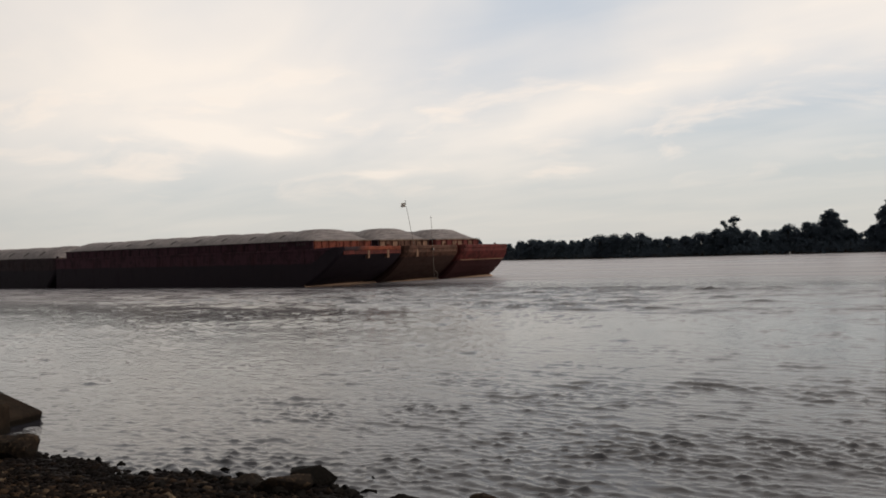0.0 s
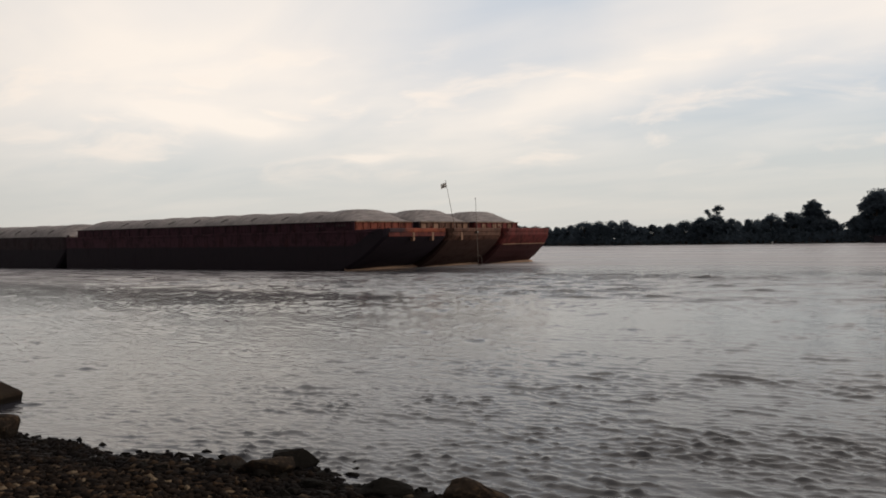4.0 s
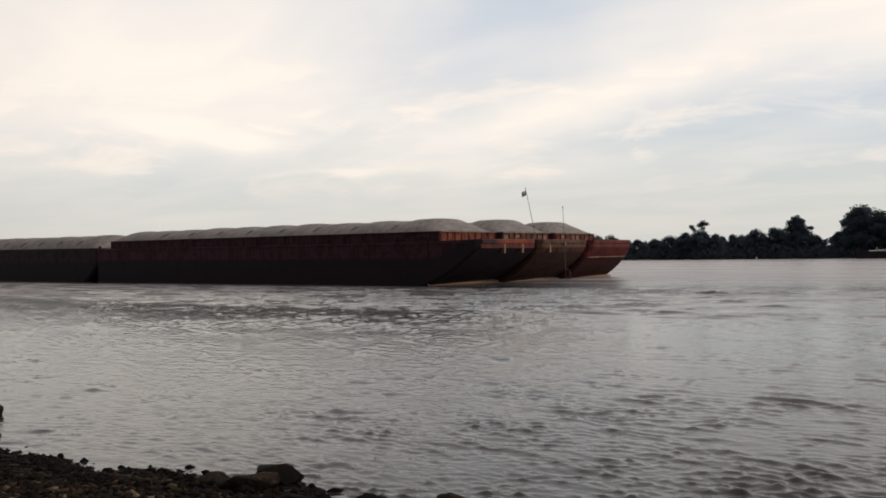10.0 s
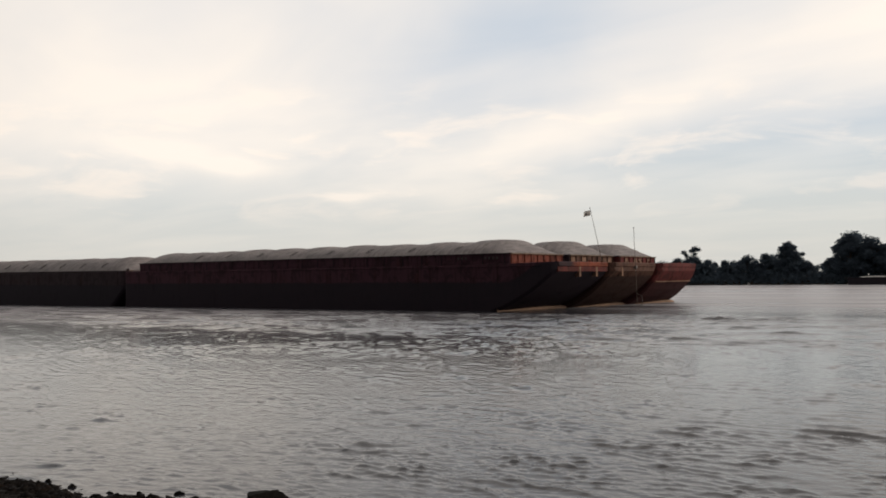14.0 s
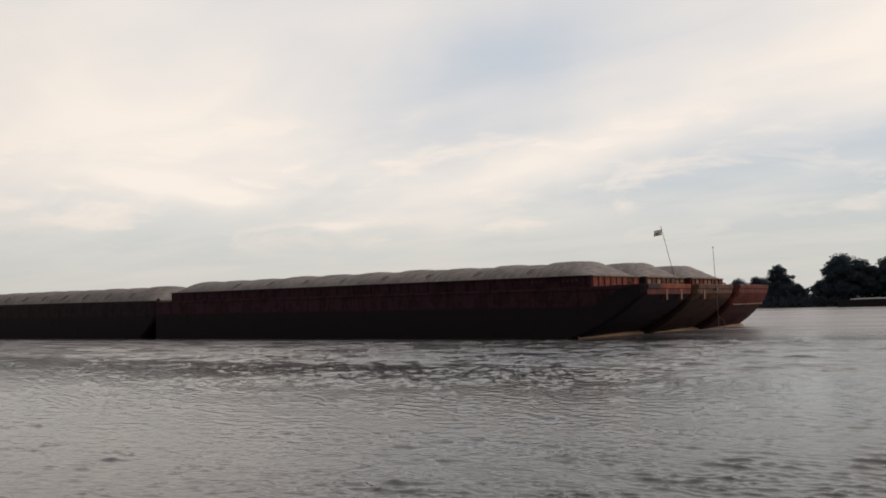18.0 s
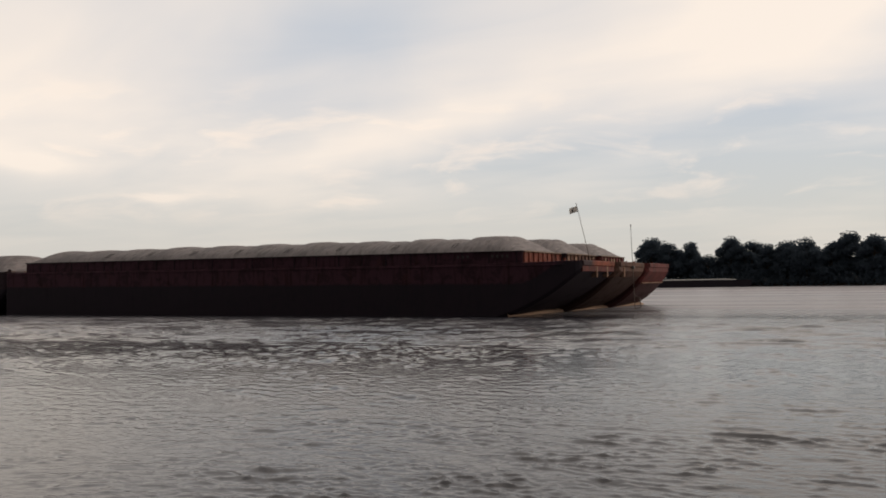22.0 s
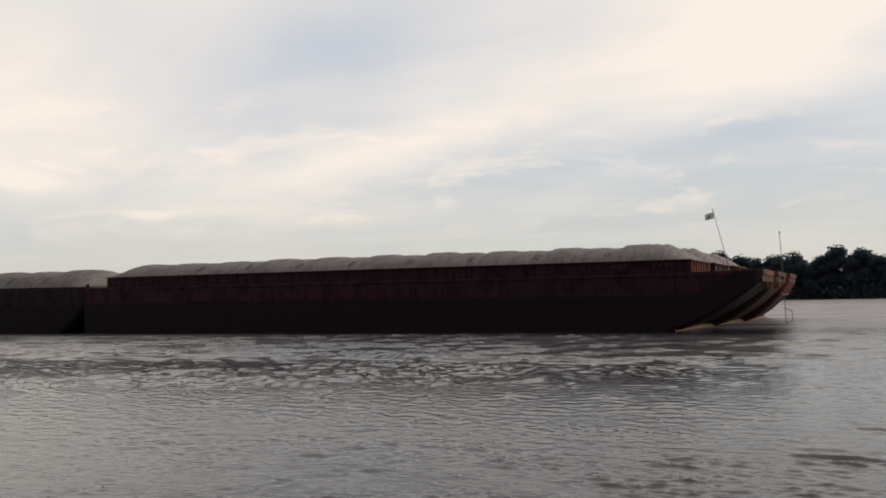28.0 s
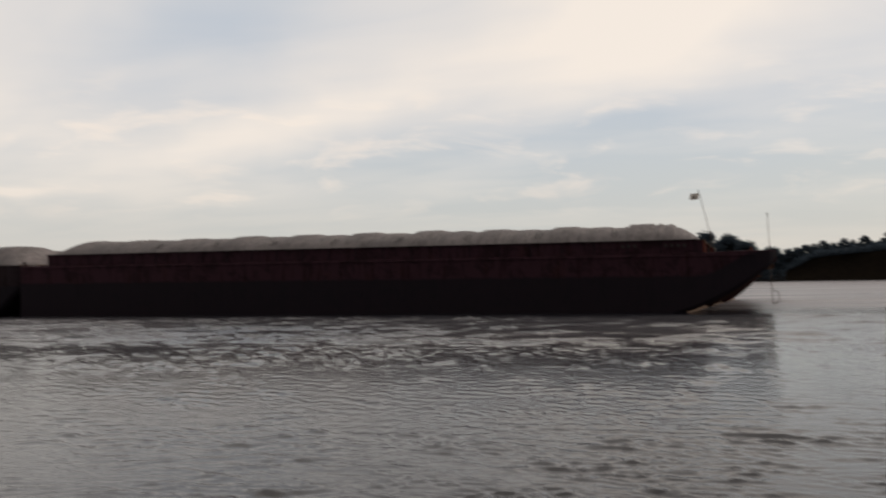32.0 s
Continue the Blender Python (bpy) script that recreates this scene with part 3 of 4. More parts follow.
def hull_shape(deck, toe=-1.0, head=HEAD):
    stations = [STERN, STERN + 0.25] + [STERN + 4 + 4.6 * i for i in range(10)] + [head - 12.75 + 0.8 * i for i in range(15)] + [head - 0.85, head - 0.4, head - 0.15, head]
    rows = []
    for x in sorted(set(stations)):
        zb = underside(x, toe, head)
        zt = deck + 0.18 * max(0.0, (x - head + 10.75) / 10.75) ** 1.5
        inn = 0.0
        if x > head - 0.7:
            inn = 0.5 * ((x - head + 0.7) / 0.7) ** 2
        if x < STERN + 0.2:
            inn = 0.12
        bil = 0.28 if zb > -0.8 else 0.1
        y0, y1 = inn, WIDE - inn
        rows.append([(x, y0, zt), (x, y0, zb + bil + 0.6), (x, y0, zb + bil), (x, y0 + bil * 0.9, zb), (x, (y0 + y1) / 2, zb - 0.01), (x, y1 - bil * 0.9, zb),
                     (x, y1, zb + bil), (x, y1, zb + bil + 0.6), (x, y1, zt), (x, y1 - 0.05, zt + 0.02), (x, (y0 + y1) / 2, zt + 0.05), (x, y0 + 0.05, zt + 0.02), (x, y0, zt)])
    s = Shape().grid(rows)
    s.face(rows[0][:12])
    s.face(rows[-1][:12][::-1])
    return s


def cover_height(x, front, back):
    """Crown of the covers along the barge: low domes at both ends."""
    a = min(1.0, max(0.0, (front - x) / 3.1))
    b = min(1.0, max(0.0, (x - back) / 2.2))
    return (1 - (1 - a) ** 2.3) ** 0.8 * (1 - (1 - b) ** 1.9) ** 0.9


# the outline of one lift cover from its aft lap forward: share of its length, lift in metres
LUMPS = [(0.0, 0.02), (0.08, 0.03), (0.10, 0.0), (0.13, 0.06), (0.17, 0.055), (0.18, 0.02), (0.19, 0.15), (0.2, 0.165), (0.48, 0.175), (0.49, 0.15), (0.5, 0.03),
         (0.53, 0.09), (0.57, 0.11), (0.62, 0.09), (0.655, 0.02), (0.68, 0.075), (0.75, 0.095), (0.9, 0.09), (0.94, 0.06), (0.96, 0.015), (1.0, 0.03)]
# the foremost cover: the raised hatch, two swollen lumps and a stepped slope
FORE_LUMPS = [(0.0, 0.02), (0.08, 0.03), (0.10, 0.0), (0.14, 0.06), (0.17, 0.055), (0.18, 0.02), (0.19, 0.15), (0.2, 0.165), (0.47, 0.175), (0.48, 0.15), (0.49, 0.03),
              (0.52, 0.13), (0.555, 0.17), (0.59, 0.14), (0.61, 0.06), (0.64, 0.15), (0.68, 0.2), (0.73, 0.15), (0.75, 0.06), (0.78, 0.13), (0.81, 0.07), (0.84, 0.12), (0.87, 0.05), (0.91, 0.08), (1.0, 0.03)]


def cover_shape(x0, x1, front, back, rng, rise):
    """One lift cover: a ribbed arch with a raised hatch plate and swollen ribs."""
    rows, steps = [], 56
    lumps_of = FORE_LUMPS if x1 > front - 0.5 else LUMPS
    share, lift_of = [p for p, _ in lumps_of], [q for _, q in lumps_of]
    worn, sag = rng.uniform(0.75, 1.2), rng.uniform(-0.05, 0.04)
    for i in range(steps + 1):
        x = x0 + (x1 - x0) * i / steps
        k = i / steps
        lump = (1.9 if x1 > front - 0.5 else 1.35) * worn * float(np.interp(k, share, lift_of))
        hatch = 0.19 <= k <= 0.485
        top = cover_height(x, front, back)
        row = []
        for j in range(25):
            u = -1 + 2 * j / 24
            arch = (1 - abs(u) ** 2.5)
            lift = lump * (arch ** 0.6 if hatch else 0.45 + 0.55 * arch) + sag * arch * math.sin(k * math.pi)
            z = 0.12 + max(top, 0.02) * (1.06 * rise * arch) + (0.25 + 0.75 * top) * lift
            if abs(u) > 0.97:
                z = 0.02
            row.append((x, WIDE / 2 + u * (WIDE / 2 - INSET - 0.06), z))
        rows.append(row)
    s = Shape().grid([r[::-1] for r in rows])
    s.face([(p[0], p[1], p[2]) for p in rows[0]] + [(x0, WIDE - INSET - 0.1, 0.0), (x0, INSET + 0.1, 0.0)])
    s.face([(p[0], p[1], p[2]) for p in rows[-1]][::-1] + [(x1, INSET + 0.1, 0.0), (x1, WIDE - INSET - 0.1, 0.0)])
    return s


def barge(look_name, hull_mat, head_mat, coam_mat, coaming, deck, seed, brackets=0, band=False, letters=False, toe=-1.0, head=HEAD, rise=1.0, flush=False):
    """A covered hopper barge with a raked head, its foremost coaming corner above the local origin."""
    rng = random.Random(seed)
    top = deck + coaming
    it = new("hopper_barge")
    hull = part("hull", hull_shape(deck, toe, head), hull_mat, it)
    # headlog and rub bars
    s = Shape().box(head - 0.14, head + 0.1, 0.55, WIDE - 0.55, deck - 0.22, deck + 0.2, 0.06)
    headlog = part("headlog", s, HEADLOG if head_mat is RUST else head_mat, it, "rusty orange headlog plate" if head_mat is RUST else "")
    for y0, y1 in () if flush else ((-0.09, 0.03), (WIDE - 0.03, WIDE + 0.09)):
        part("rub_bar", Shape().box(STERN + 0.3, head - 1.35, y0 + 0.03, y1 - 0.03, deck - 0.2, deck - 0.08, 0.03), hull_mat, it)
    back = STERN + 2.8
    walls = [(back, 0.0, INSET, INSET + 0.1), (back, 0.0, WIDE - INSET - 0.1, WIDE - INSET), (-0.1, 0.0, INSET + 0.1, WIDE - INSET - 0.1), (back, back + 0.1, INSET + 0.1, WIDE - INSET - 0.1)]
    plates = []
    for i, (x0, x1, y0, y1) in enumerate(walls):
        plates.append(part("coaming_plate", Shape().box(x0, x1, y0, y1, deck - 0.05, top - 0.05, 0.015), coam_mat if i != 2 else head_mat, it))
    part("coaming_lip", Shape().box(back - 0.08, 0.1, INSET - 0.14, INSET + 0.13, top - 0.05, top + 0.03, 0.02), HULL_DARK, it)
    part("coaming_lip", Shape().box(back - 0.08, 0.1, WIDE - INSET - 0.13, WIDE - INSET + 0.14, top - 0.05, top + 0.03, 0.02), HULL_DARK, it)
    part("coaming_lip", Shape().box(-0.13, 0.14, INSET + 0.14, WIDE - INSET - 0.14, top - 0.05, top + 0.03, 0.02), LIP, it)
    rib = Shape().box(-0.03, 0.03, -0.07, 0.0, 0, coaming - 0.06, 0.01).mesh("stiffener", coam_mat)
    for i in range(24):
        x = -0.5 - 2.36 * i
        ob = part("stiffener", rib, None, plates[0])
        ob.location = (x, INSET, deck)
        ob = part("stiffener", rib, None, plates[1])
        ob.matrix_basis = pose(x, WIDE - INSET, deck, 0, 0, 180)
    front = Shape().box(0.0, 0.09, -0.03, 0.03, 0, coaming - 0.06, 0.01).mesh("stiffener", head_mat)
    for i in range(9):
        ob = part("stiffener", front, None, plates[2])
        ob.location = (0.0, 0.6 + 1.1 * i, deck)
    # scraped pale plates between some of the front stiffeners
    for i in rng.sample(range(8), 4):
        y = 0.72 + 1.1 * i
        part("scraped_plate", Shape().box(0.0, 0.03, y, y + 0.8, deck + 0.28, deck + coaming - 0.22, 0.01), RUST if head_mat is RUST else PALE, plates[2], "scraped coaming plate")
    # covers, each lapping over the next
    a, b = -0.3, back + 0.15
    edges = [a] + [a - 6.05 - (a - 6.05 - b) * i / 9 for i in range(10)]
    for i in range(10):
        s = cover_shape(edges[i + 1] - 0.12, edges[i], a, b, rng, rise)
        ob = part("cover", s, COVER, it, "", True)
        ob.location = (0, 0, top - 0.02 + (0.02 if i % 2 else 0.0))
        if 0 < i < 9:
            # lifting bail over the lap
            x = edges[i] + 0.3
            for dx in (0.0, 0.3):
                s, pts = Shape(), []
                for j in range(9):
                    u = -0.93 + 0.2 * j / 8
                    pts.append((x - dx, WIDE / 2 + u * (WIDE / 2 - INSET - 0.06), 0.22 + cover_height(x, a, b) * 1.06 * rise * (1 - abs(u) ** 2.5) + 0.03))
                for p, q in zip(pts, pts[1:]):
                    s.tube(p, q, 0.035, 0.035, 5)
                part("lap_strap", s, STRAP, ob)
    # mooring bitts on the head deck and the stern
    for x, y in (() if flush else ((3.2, 1.0), (3.2, WIDE - 1.0))) + ( (STERN + 0.3, 0.25), (STERN + 0.3, WIDE - 0.25)):
        s = Shape()
        for dy in (-0.18, 0.18):
            s.tube((x, y + dy * 0.5, deck), (x, y + dy * 0.5, deck + 0.42), 0.08, 0.08, 10)
        s.tube((x, y - 0.22, deck + 0.3), (x, y + 0.22, deck + 0.3), 0.04, 0.04, 8)
        part("bitt", s, HULL_DARK if x < 0 else head_mat, it)
    if brackets > 1:
        part("head_plate", Shape().box(head - 0.3, head + 0.03, 0.5, WIDE - 0.5, 3.45, deck - 0.22, 0.02), RAKE, it, "dark maroon plate below the headlog")
    for i in range(brackets):
        y = (4.1 if brackets > 1 else 1.9) + 3.1 * i
        zb = deck - 1.12
        s = Shape().box(HEAD - 0.35, HEAD + 0.06, y, y + 0.34, zb, deck - 0.22, 0.03)
        part("tow_knee", s, PALE, headlog, "pale worn towing knee below the headlog")
    if band:
        rows = []
        for i in range(9):
            y = 0.6 + (WIDE - 1.2) * i / 8
            rows.append([(HEAD - 0.62, y, 2.25), (HEAD - 0.5, y, 2.34), (HEAD - 0.42, y, 2.46)])
        s = Shape()
        s.box(HEAD - 0.95, HEAD - 0.62, 0.5, WIDE - 0.5, 2.33, 2.45, 0.03)
        part("head_band", s, PALE, it, "pale rub bar across the rake")
    if letters:
        mark = Shape().box(0, 0.2, -0.165, -0.145, 0.5, 0.74, 0.003).mesh("painted_mark", LETTERS)
        for x in (-5.6, -5.18, -4.76, -2.6, -2.18, -1.76, -1.34):
            part("painted_mark", mark, None, plates[0], "faded white painted mark").location = (x, INSET, deck)
    tagged(it, look_name, "barge", "barges of the tow")
    return it


TOW = []   # every thing that travels with the tow, with its place in it


def aboard(ob, s, w, lift=0.0, trim=0.0):
    """trim: degrees of tilt down by the head, set to fit the camera's view."""
    TOW.append((ob, s, w, lift, trim))
    return ob


aboard(barge("covered hopper barge, dark brown rusty side, orange headlog", HULL_BROWN, RUST, HULL_BROWN, 1.0, 4.1, 1, brackets=2, letters=True, toe=-1.2), 0, 0, 0, 0.42)
aboard(barge("covered hopper barge with worn tan bow, lashed mid row", HULL_TAN, HULL_TAN, HULL_DARK, 1.0, 4.1, 2, brackets=1, toe=0.0), 0.2, WIDE + 0.06, 0, 0.42)
aboard(barge("covered hopper barge with red painted bow and pale band", HULL_RED, HULL_RED, HULL_RED, 1.0, 4.1, 3, band=True, toe=1.0), 0.45, 2 * (WIDE + 0.06), 0, 0.42)
second = barge("covered hopper barge following astern, dark rusty side", HULL_DARK, HULL_DARK, HULL_DARK, 0.2, 4.02, 4, head=0.6, rise=1.5, flush=True)
aboard(second, STERN - 0.6 - 0.2, 0.05, 0.28, 0.6)
for i in (1, 2):
    aboard(copy_thing(second, Matrix()), STERN - 0.6 - 0.2, 0.05 + i * (WIDE + 0.06), 0.28, 0.6)

# flag staff on the middle barge
staff = new("flag_staff")
part("pole", Shape().tube((0, 0, -0.02), (-1.33, 0, 5.85), 0.034, 0.022, 8), POLE_PAINT, staff)
part("finial", Shape().tube((-1.33, 0, 5.83), (-1.36, 0, 5.98), 0.05, 0.02, 8), GREY_STEEL, staff)
rows = []
for i in range(11):
    u = i / 10
    rows.append([(-0.78 * u, 0.10 * math.sin(u * 7) * u + 0.012 * dy, -0.55 * v - 0.16 * u) for dy, v in ((1, 0), (1, 0.33), (1, 0.66), (1, 1.0), (-1, 1.0), (-1, 0.5), (-1, 0.0), (1, 0))])
flag = part("flag", Shape().grid(rows), FLAG_CLOTH, staff, "white flag with a dark device", True)
flag.location = (-1.27, 0, 5.68)
s = Shape()
for dy in (-0.03, 0.03):
    pts = []
    for i in range(10):
        a = 2 * math.pi * i / 10
        u = 0.6 + 0.11 * math.cos(a)
        pts.append((-0.78 * u, 0.10 * math.sin(u * 7) * u + dy, -0.34 + 0.075 * math.sin(a) - 0.16 * u))
    s.face(pts)
part("flag_device", s, FLAG_MARK, flag)
tagged(staff, "leaning pale flag staff with a small white flag", "flag")
aboard(staff, 0.82, 16.3, 4.13)

# sounding pole at the head of the middle barge
sounder = new("sounding_pole")
part("pole", Shape().tube((0.1, 0, -0.5), (-0.14, 0, 7.6), 0.034, 0.022, 8), POLE_PAINT, sounder)
part("tip", Shape().tube((-0.14, 0, 7.58), (-0.14, 0, 7.72), 0.055, 0.055, 8), GREY_STEEL, sounder)
s = Shape()
loop = [(0.1, 0, 1.25), (0.55, 0, 1.05), (0.62, 0, 0.25), (0.1, 0, 0.05)]
for p, q in zip(loop, loop[1:]):
    s.tube(p, q, 0.035, 0.035, 6)
part("guard_loop", s, POLE_PAINT, sounder)
part("clamp", Shape().box(-0.32, 0.12, -0.12, 0.12, 3.7, 3.95, 0.02), GREY_STEEL, sounder)
tagged(sounder, "tall thin pale sounding pole with a guard loop", "pole")
aboard(sounder, 5.15, 14.76, 0.0)


def foam_line(seed, y0, y1, x_at, wide):
    """Silty froth heaped where a rake meets the water."""
    rng = random.Random(seed)
    s = Shape()
    rows = []
    steps = 70
    for i in range(steps + 1):
        y = y0 + (y1 - y0) * i / steps
        w = wide * (0.6 + 0.7 * noise.noise((y * 0.9, seed, 0.3)) ** 2 + 0.35 * rng.random())
        h = 0.26 + 0.08 * noise.noise((y * 1.7, seed, 2.0)) + 0.04 * rng.random()
        x = x_at + 1.15 * (y - y0) / (y1 - y0) + 0.12 * noise.noise((y * 0.6, 3.0, seed))
        rows.append([(x - 1.2, y, -0.08), (x - 0.8, y, h * 0.6), (x - 0.25, y, h), (x + w * 0.2, y, h * 0.8), (x + w * 0.7, y, h * 0.3), (x + w, y, -0.08)])
    s.grid(rows)
    return s


for i in range(3):
    ob = new("bow_foam", foam_line(i + 1, i * (WIDE + 0.06) + 0.02, (i + 1) * (WIDE + 0.06) + 0.04, -1.25 + 1.15 * i, 0.3).mesh("bow_foam", FOAM, True))
    tagged(ob, "low ridge of silty bow foam at the barge head", "foam", "bow foam")
    aboard(ob, 0, 0, 0.0)

# ---------------------------------------------------------------- far bank: woods, moored barge
SKYLINE = [(40, 0.6), (38.5, 1.46), (37.7, 0.75), (35.9, 0.8), (34.9, 1.12), (32.7, 0.88), (30.4, 1.05), (28.0, 1.24), (26.8, 0.98), (26.2, 0.7), (25.8, 0.9),
           (24.4, 0.98), (23.1, 1.0), (22.6, 1.3), (21.7, 1.4), (21.1, 1.25), (20.4, 1.0), (19.6, 1.2), (18.5, 1.3), (17.4, 1.38), (16.9, 1.5), (16.1, 1.6), (15.5, 1.5),
           (15.0, 1.2), (14.8, 0.86), (14.5, 0.96), (13.9, 1.23), (13.3, 1.2), (13.1, 2.4), (12.6, 2.85), (11.8, 2.9), (11.0, 2.4), (10.2, 2.6), (9.35, 2.03), (8.9, 1.6), (8.6, 1.2),
           (8.3, 2.75), (7.1, 2.8), (6.5, 2.48), (5.5, 2.2), (4.8, 2.17), (3.3, 2.48), (2.1, 2.3), (1.5, 2.12), (0.9, 2.72), (0.1, 2.8), (-0.4, 2.42), (-0.8, 2.58), (-1.2, 2.45),
           (-1.5, 1.5), (-2.2, 2.25), (-2.9, 1.95), (-3.6, 1.4), (-5.5, 1.7), (-7.1, 1.72), (-7.8, 2.14), (-9.0, 2.33), (-9.9, 2.4), (-13, 2.2), (-20, 2.3), (-30, 2.2)]
SKY_AZ, SKY_EL = [a for a, _ in SKYLINE][::-1], [e for _, e in SKYLINE][::-1]


def crown_mesh(seed, lobes, leaves, size):
    """Sprays of leaves on the skin of every bough's clump, thinner inside; the tree is 10 high."""
    rng = np.random.default_rng(seed)
    share = np.array([l[3] ** 2 for l in lobes])
    pick = rng.choice(len(lobes), leaves, p=share / share.sum())
    data = np.array(lobes)[pick]
    d = rng.normal(size=(leaves, 3))
    d /= np.linalg.norm(d, axis=1)[:, None]
    # each clump is knobbly: its skin stands in and out from side to side
    knob = 0.16 * np.sin(d[:, 0] * 5 + pick) * np.sin(d[:, 1] * 5 + 2 * pick) + 0.13 * np.sin(d[:, 2] * 7 + d[:, 0] * 4 + 3 * pick)
    deep = rng.random(leaves)
    reach = np.where(deep < 0.72, 0.86 + 0.16 * rng.random(leaves), 0.25 + 0.6 * rng.random(leaves)) + knob + 0.05 * rng.normal(size=leaves)
    off = d * (data[:, 3] * reach)[:, None]
    off[:, 2] *= data[:, 4]
    pts = data[:, :3] + off
    pts[:, 2] = np.maximum(pts[:, 2], 0.6)
    u = rng.normal(size=(leaves, 3))
    u -= 0.6 * d * (u * d).sum(1)[:, None]
    u /= np.linalg.norm(u, axis=1)[:, None]
    v = np.cross(d + 0.5 * rng.normal(size=(leaves, 3)), u)
    v /= np.linalg.norm(v, axis=1)[:, None]
    s = (size * (0.6 + 0.8 * rng.random(leaves)) * np.where(deep < 0.72, 1.0, 1.7))[:, None]
    verts = np.stack([pts - u * s - v * s * 0.6, pts + u * s - v * s * 0.5, pts + v * s], 1).reshape(-1, 3)
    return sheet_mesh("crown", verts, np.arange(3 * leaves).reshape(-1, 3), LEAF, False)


def trunk_mesh(seed, lobes):
    rng = random.Random(seed)
    s = Shape()
    base = [(0, 0, -0.4), (0.1 * rng.uniform(-1, 1), 0.1, 1.6), (0.25 * rng.uniform(-1, 1), 0.0, 3.4), (0.35 * rng.uniform(-1, 1), 0.1, 5.4), (lobes[0][0], lobes[0][1], 7.4)]
    for (p, q), r in zip(zip(base, base[1:]), (0.3, 0.23, 0.18, 0.12)):
        s.tube(p, q, r, r * 0.78, 7)
    for x, y, z, r, _ in lobes:
        k = base[2] if z < 6 else base[3]
        mid = ((x + k[0]) / 2, (y + k[1]) / 2, (k[2] + z) / 2 + 0.2)
        s.tube(k, mid, 0.1, 0.07, 6)
        s.tube(mid, (x, y, z), 0.07, 0.03, 6)
    return s.mesh("trunk", BARK)


def tree_kind(seed, slim):
    rng = random.Random(seed)
    lobes = [(rng.uniform(-0.4, 0.4), rng.uniform(-0.4, 0.4), 8.2, 1.45 * slim, 0.9)]
    for i in range(17):
        a = i * 2.4 + rng.uniform(-0.4, 0.4)
        k = (i + 0.5) / 17
        z = 1.6 + 6.3 * k + rng.uniform(-0.4, 0.4)
        d = (2.35 * math.sqrt(1 - (0.92 * k) ** 2.4) + rng.uniform(-0.45, 0.35)) * slim
        lobes.append((d * math.cos(a), d * math.sin(a), z, rng.uniform(0.95, 1.6) * slim * (1.1 - 0.25 * k), 0.88))
    return trunk_mesh(seed, lobes), crown_mesh(seed, lobes, 6400, 0.17)


KINDS = [tree_kind(11 + i, 0.86 + 0.12 * (i % 4)) for i in range(8)]
# an open, half bare crown with two tufts standing over the rest
TUFTS = [(-1.7, 0, 8.0, 0.75, 0.8), (-1.1, 0.1, 7.3, 0.6, 0.7), (1.2, 0.2, 8.9, 1.05, 0.8), (0.4, -0.3, 8.4, 0.8, 0.7), (2.1, 0, 8.7, 0.75, 0.7), (1.2, 0, 7.6, 0.6, 0.7), (0, 0, 4.5, 2.2, 0.8), (-1.5, 0.4, 3.6, 1.8, 0.8), (1.7, -0.3, 3.4, 1.8, 0.8)]
KINDS.append((trunk_mesh(40, TUFTS), crown_mesh(41, TUFTS, 4200, 0.14)))
# a tall narrow rounded crown with one side bough
TALL = [(0, 0, 8.7, 1.2, 0.85), (1.0, 0.2, 8.2, 1.15, 0.85), (-1.3, 0.1, 7.9, 1.0, 0.85), (0.3, 0.2, 7.0, 1.6, 0.8), (-1.7, 0, 6.4, 1.1, 0.8), (1.6, -0.2, 6.6, 1.1, 0.8), (3.3, 0, 6.6, 0.75, 0.6), (0.3, 0.5, 4.6, 1.9, 0.8), (1.3, -0.4, 3.2, 2.0, 0.8), (-1.4, 0, 3.2, 1.9, 0.8)]
KINDS.append((trunk_mesh(42, TALL), crown_mesh(43, TALL, 6400, 0.16)))


def tree(az, back, height, kind, spread, label):
    r = float(far_shore(az)) + back
    it = new("tree")
    x, y = -r * math.sin(radians(az)), r * math.cos(radians(az))
    it.matrix_basis = pose(x, y, float(bluff(az)) * 0.97 - 0.15, 0, 0, az if kind > 7 else random.uniform(0, 360))
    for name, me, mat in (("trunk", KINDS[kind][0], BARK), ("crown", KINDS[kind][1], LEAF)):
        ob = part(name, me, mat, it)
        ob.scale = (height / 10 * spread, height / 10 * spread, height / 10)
    return tagged(it, label, "tree", "woods on the far bank")


random.seed(5)
DARK_LABEL = "dark leafy riverside tree in the far bank woods"
az = 39.8
while az > -16:
    r = float(far_shore(az))
    want = float(np.interp(az, SKY_AZ, SKY_EL))
    base = float(bluff(az))
    height = max(4.0, r * math.tan(radians(want)) + EYE - base)
    tree(az, 7 + random.uniform(-1.5, 3), height * random.uniform(1.0, 1.12), random.randrange(8), random.uniform(0.95, 1.25) * min(1.25, 9.5 / height + 0.35), DARK_LABEL)
    if random.random() < 0.55:
        tree(az - random.uniform(0.2, 0.6) * 250 / r, 15 + random.uniform(0, 8), height * random.uniform(0.9, 1.05), random.randrange(8), random.uniform(0.9, 1.3), DARK_LABEL)
    az -= math.degrees(random.uniform(4.2, 6.4) / r)
for az, el, kind, spread, label in [(21.8, 1.95, 8, 1.0, "half bare tree with two leafy tufts above the woods"), (15.95, 2.08, 9, 1.0, "tall round-crowned tree above the far bank woods")]:
    tree(az, 9, float(far_shore(az)) * math.tan(radians(el)) * 1.06 + EYE - 0.9, kind, spread, label)


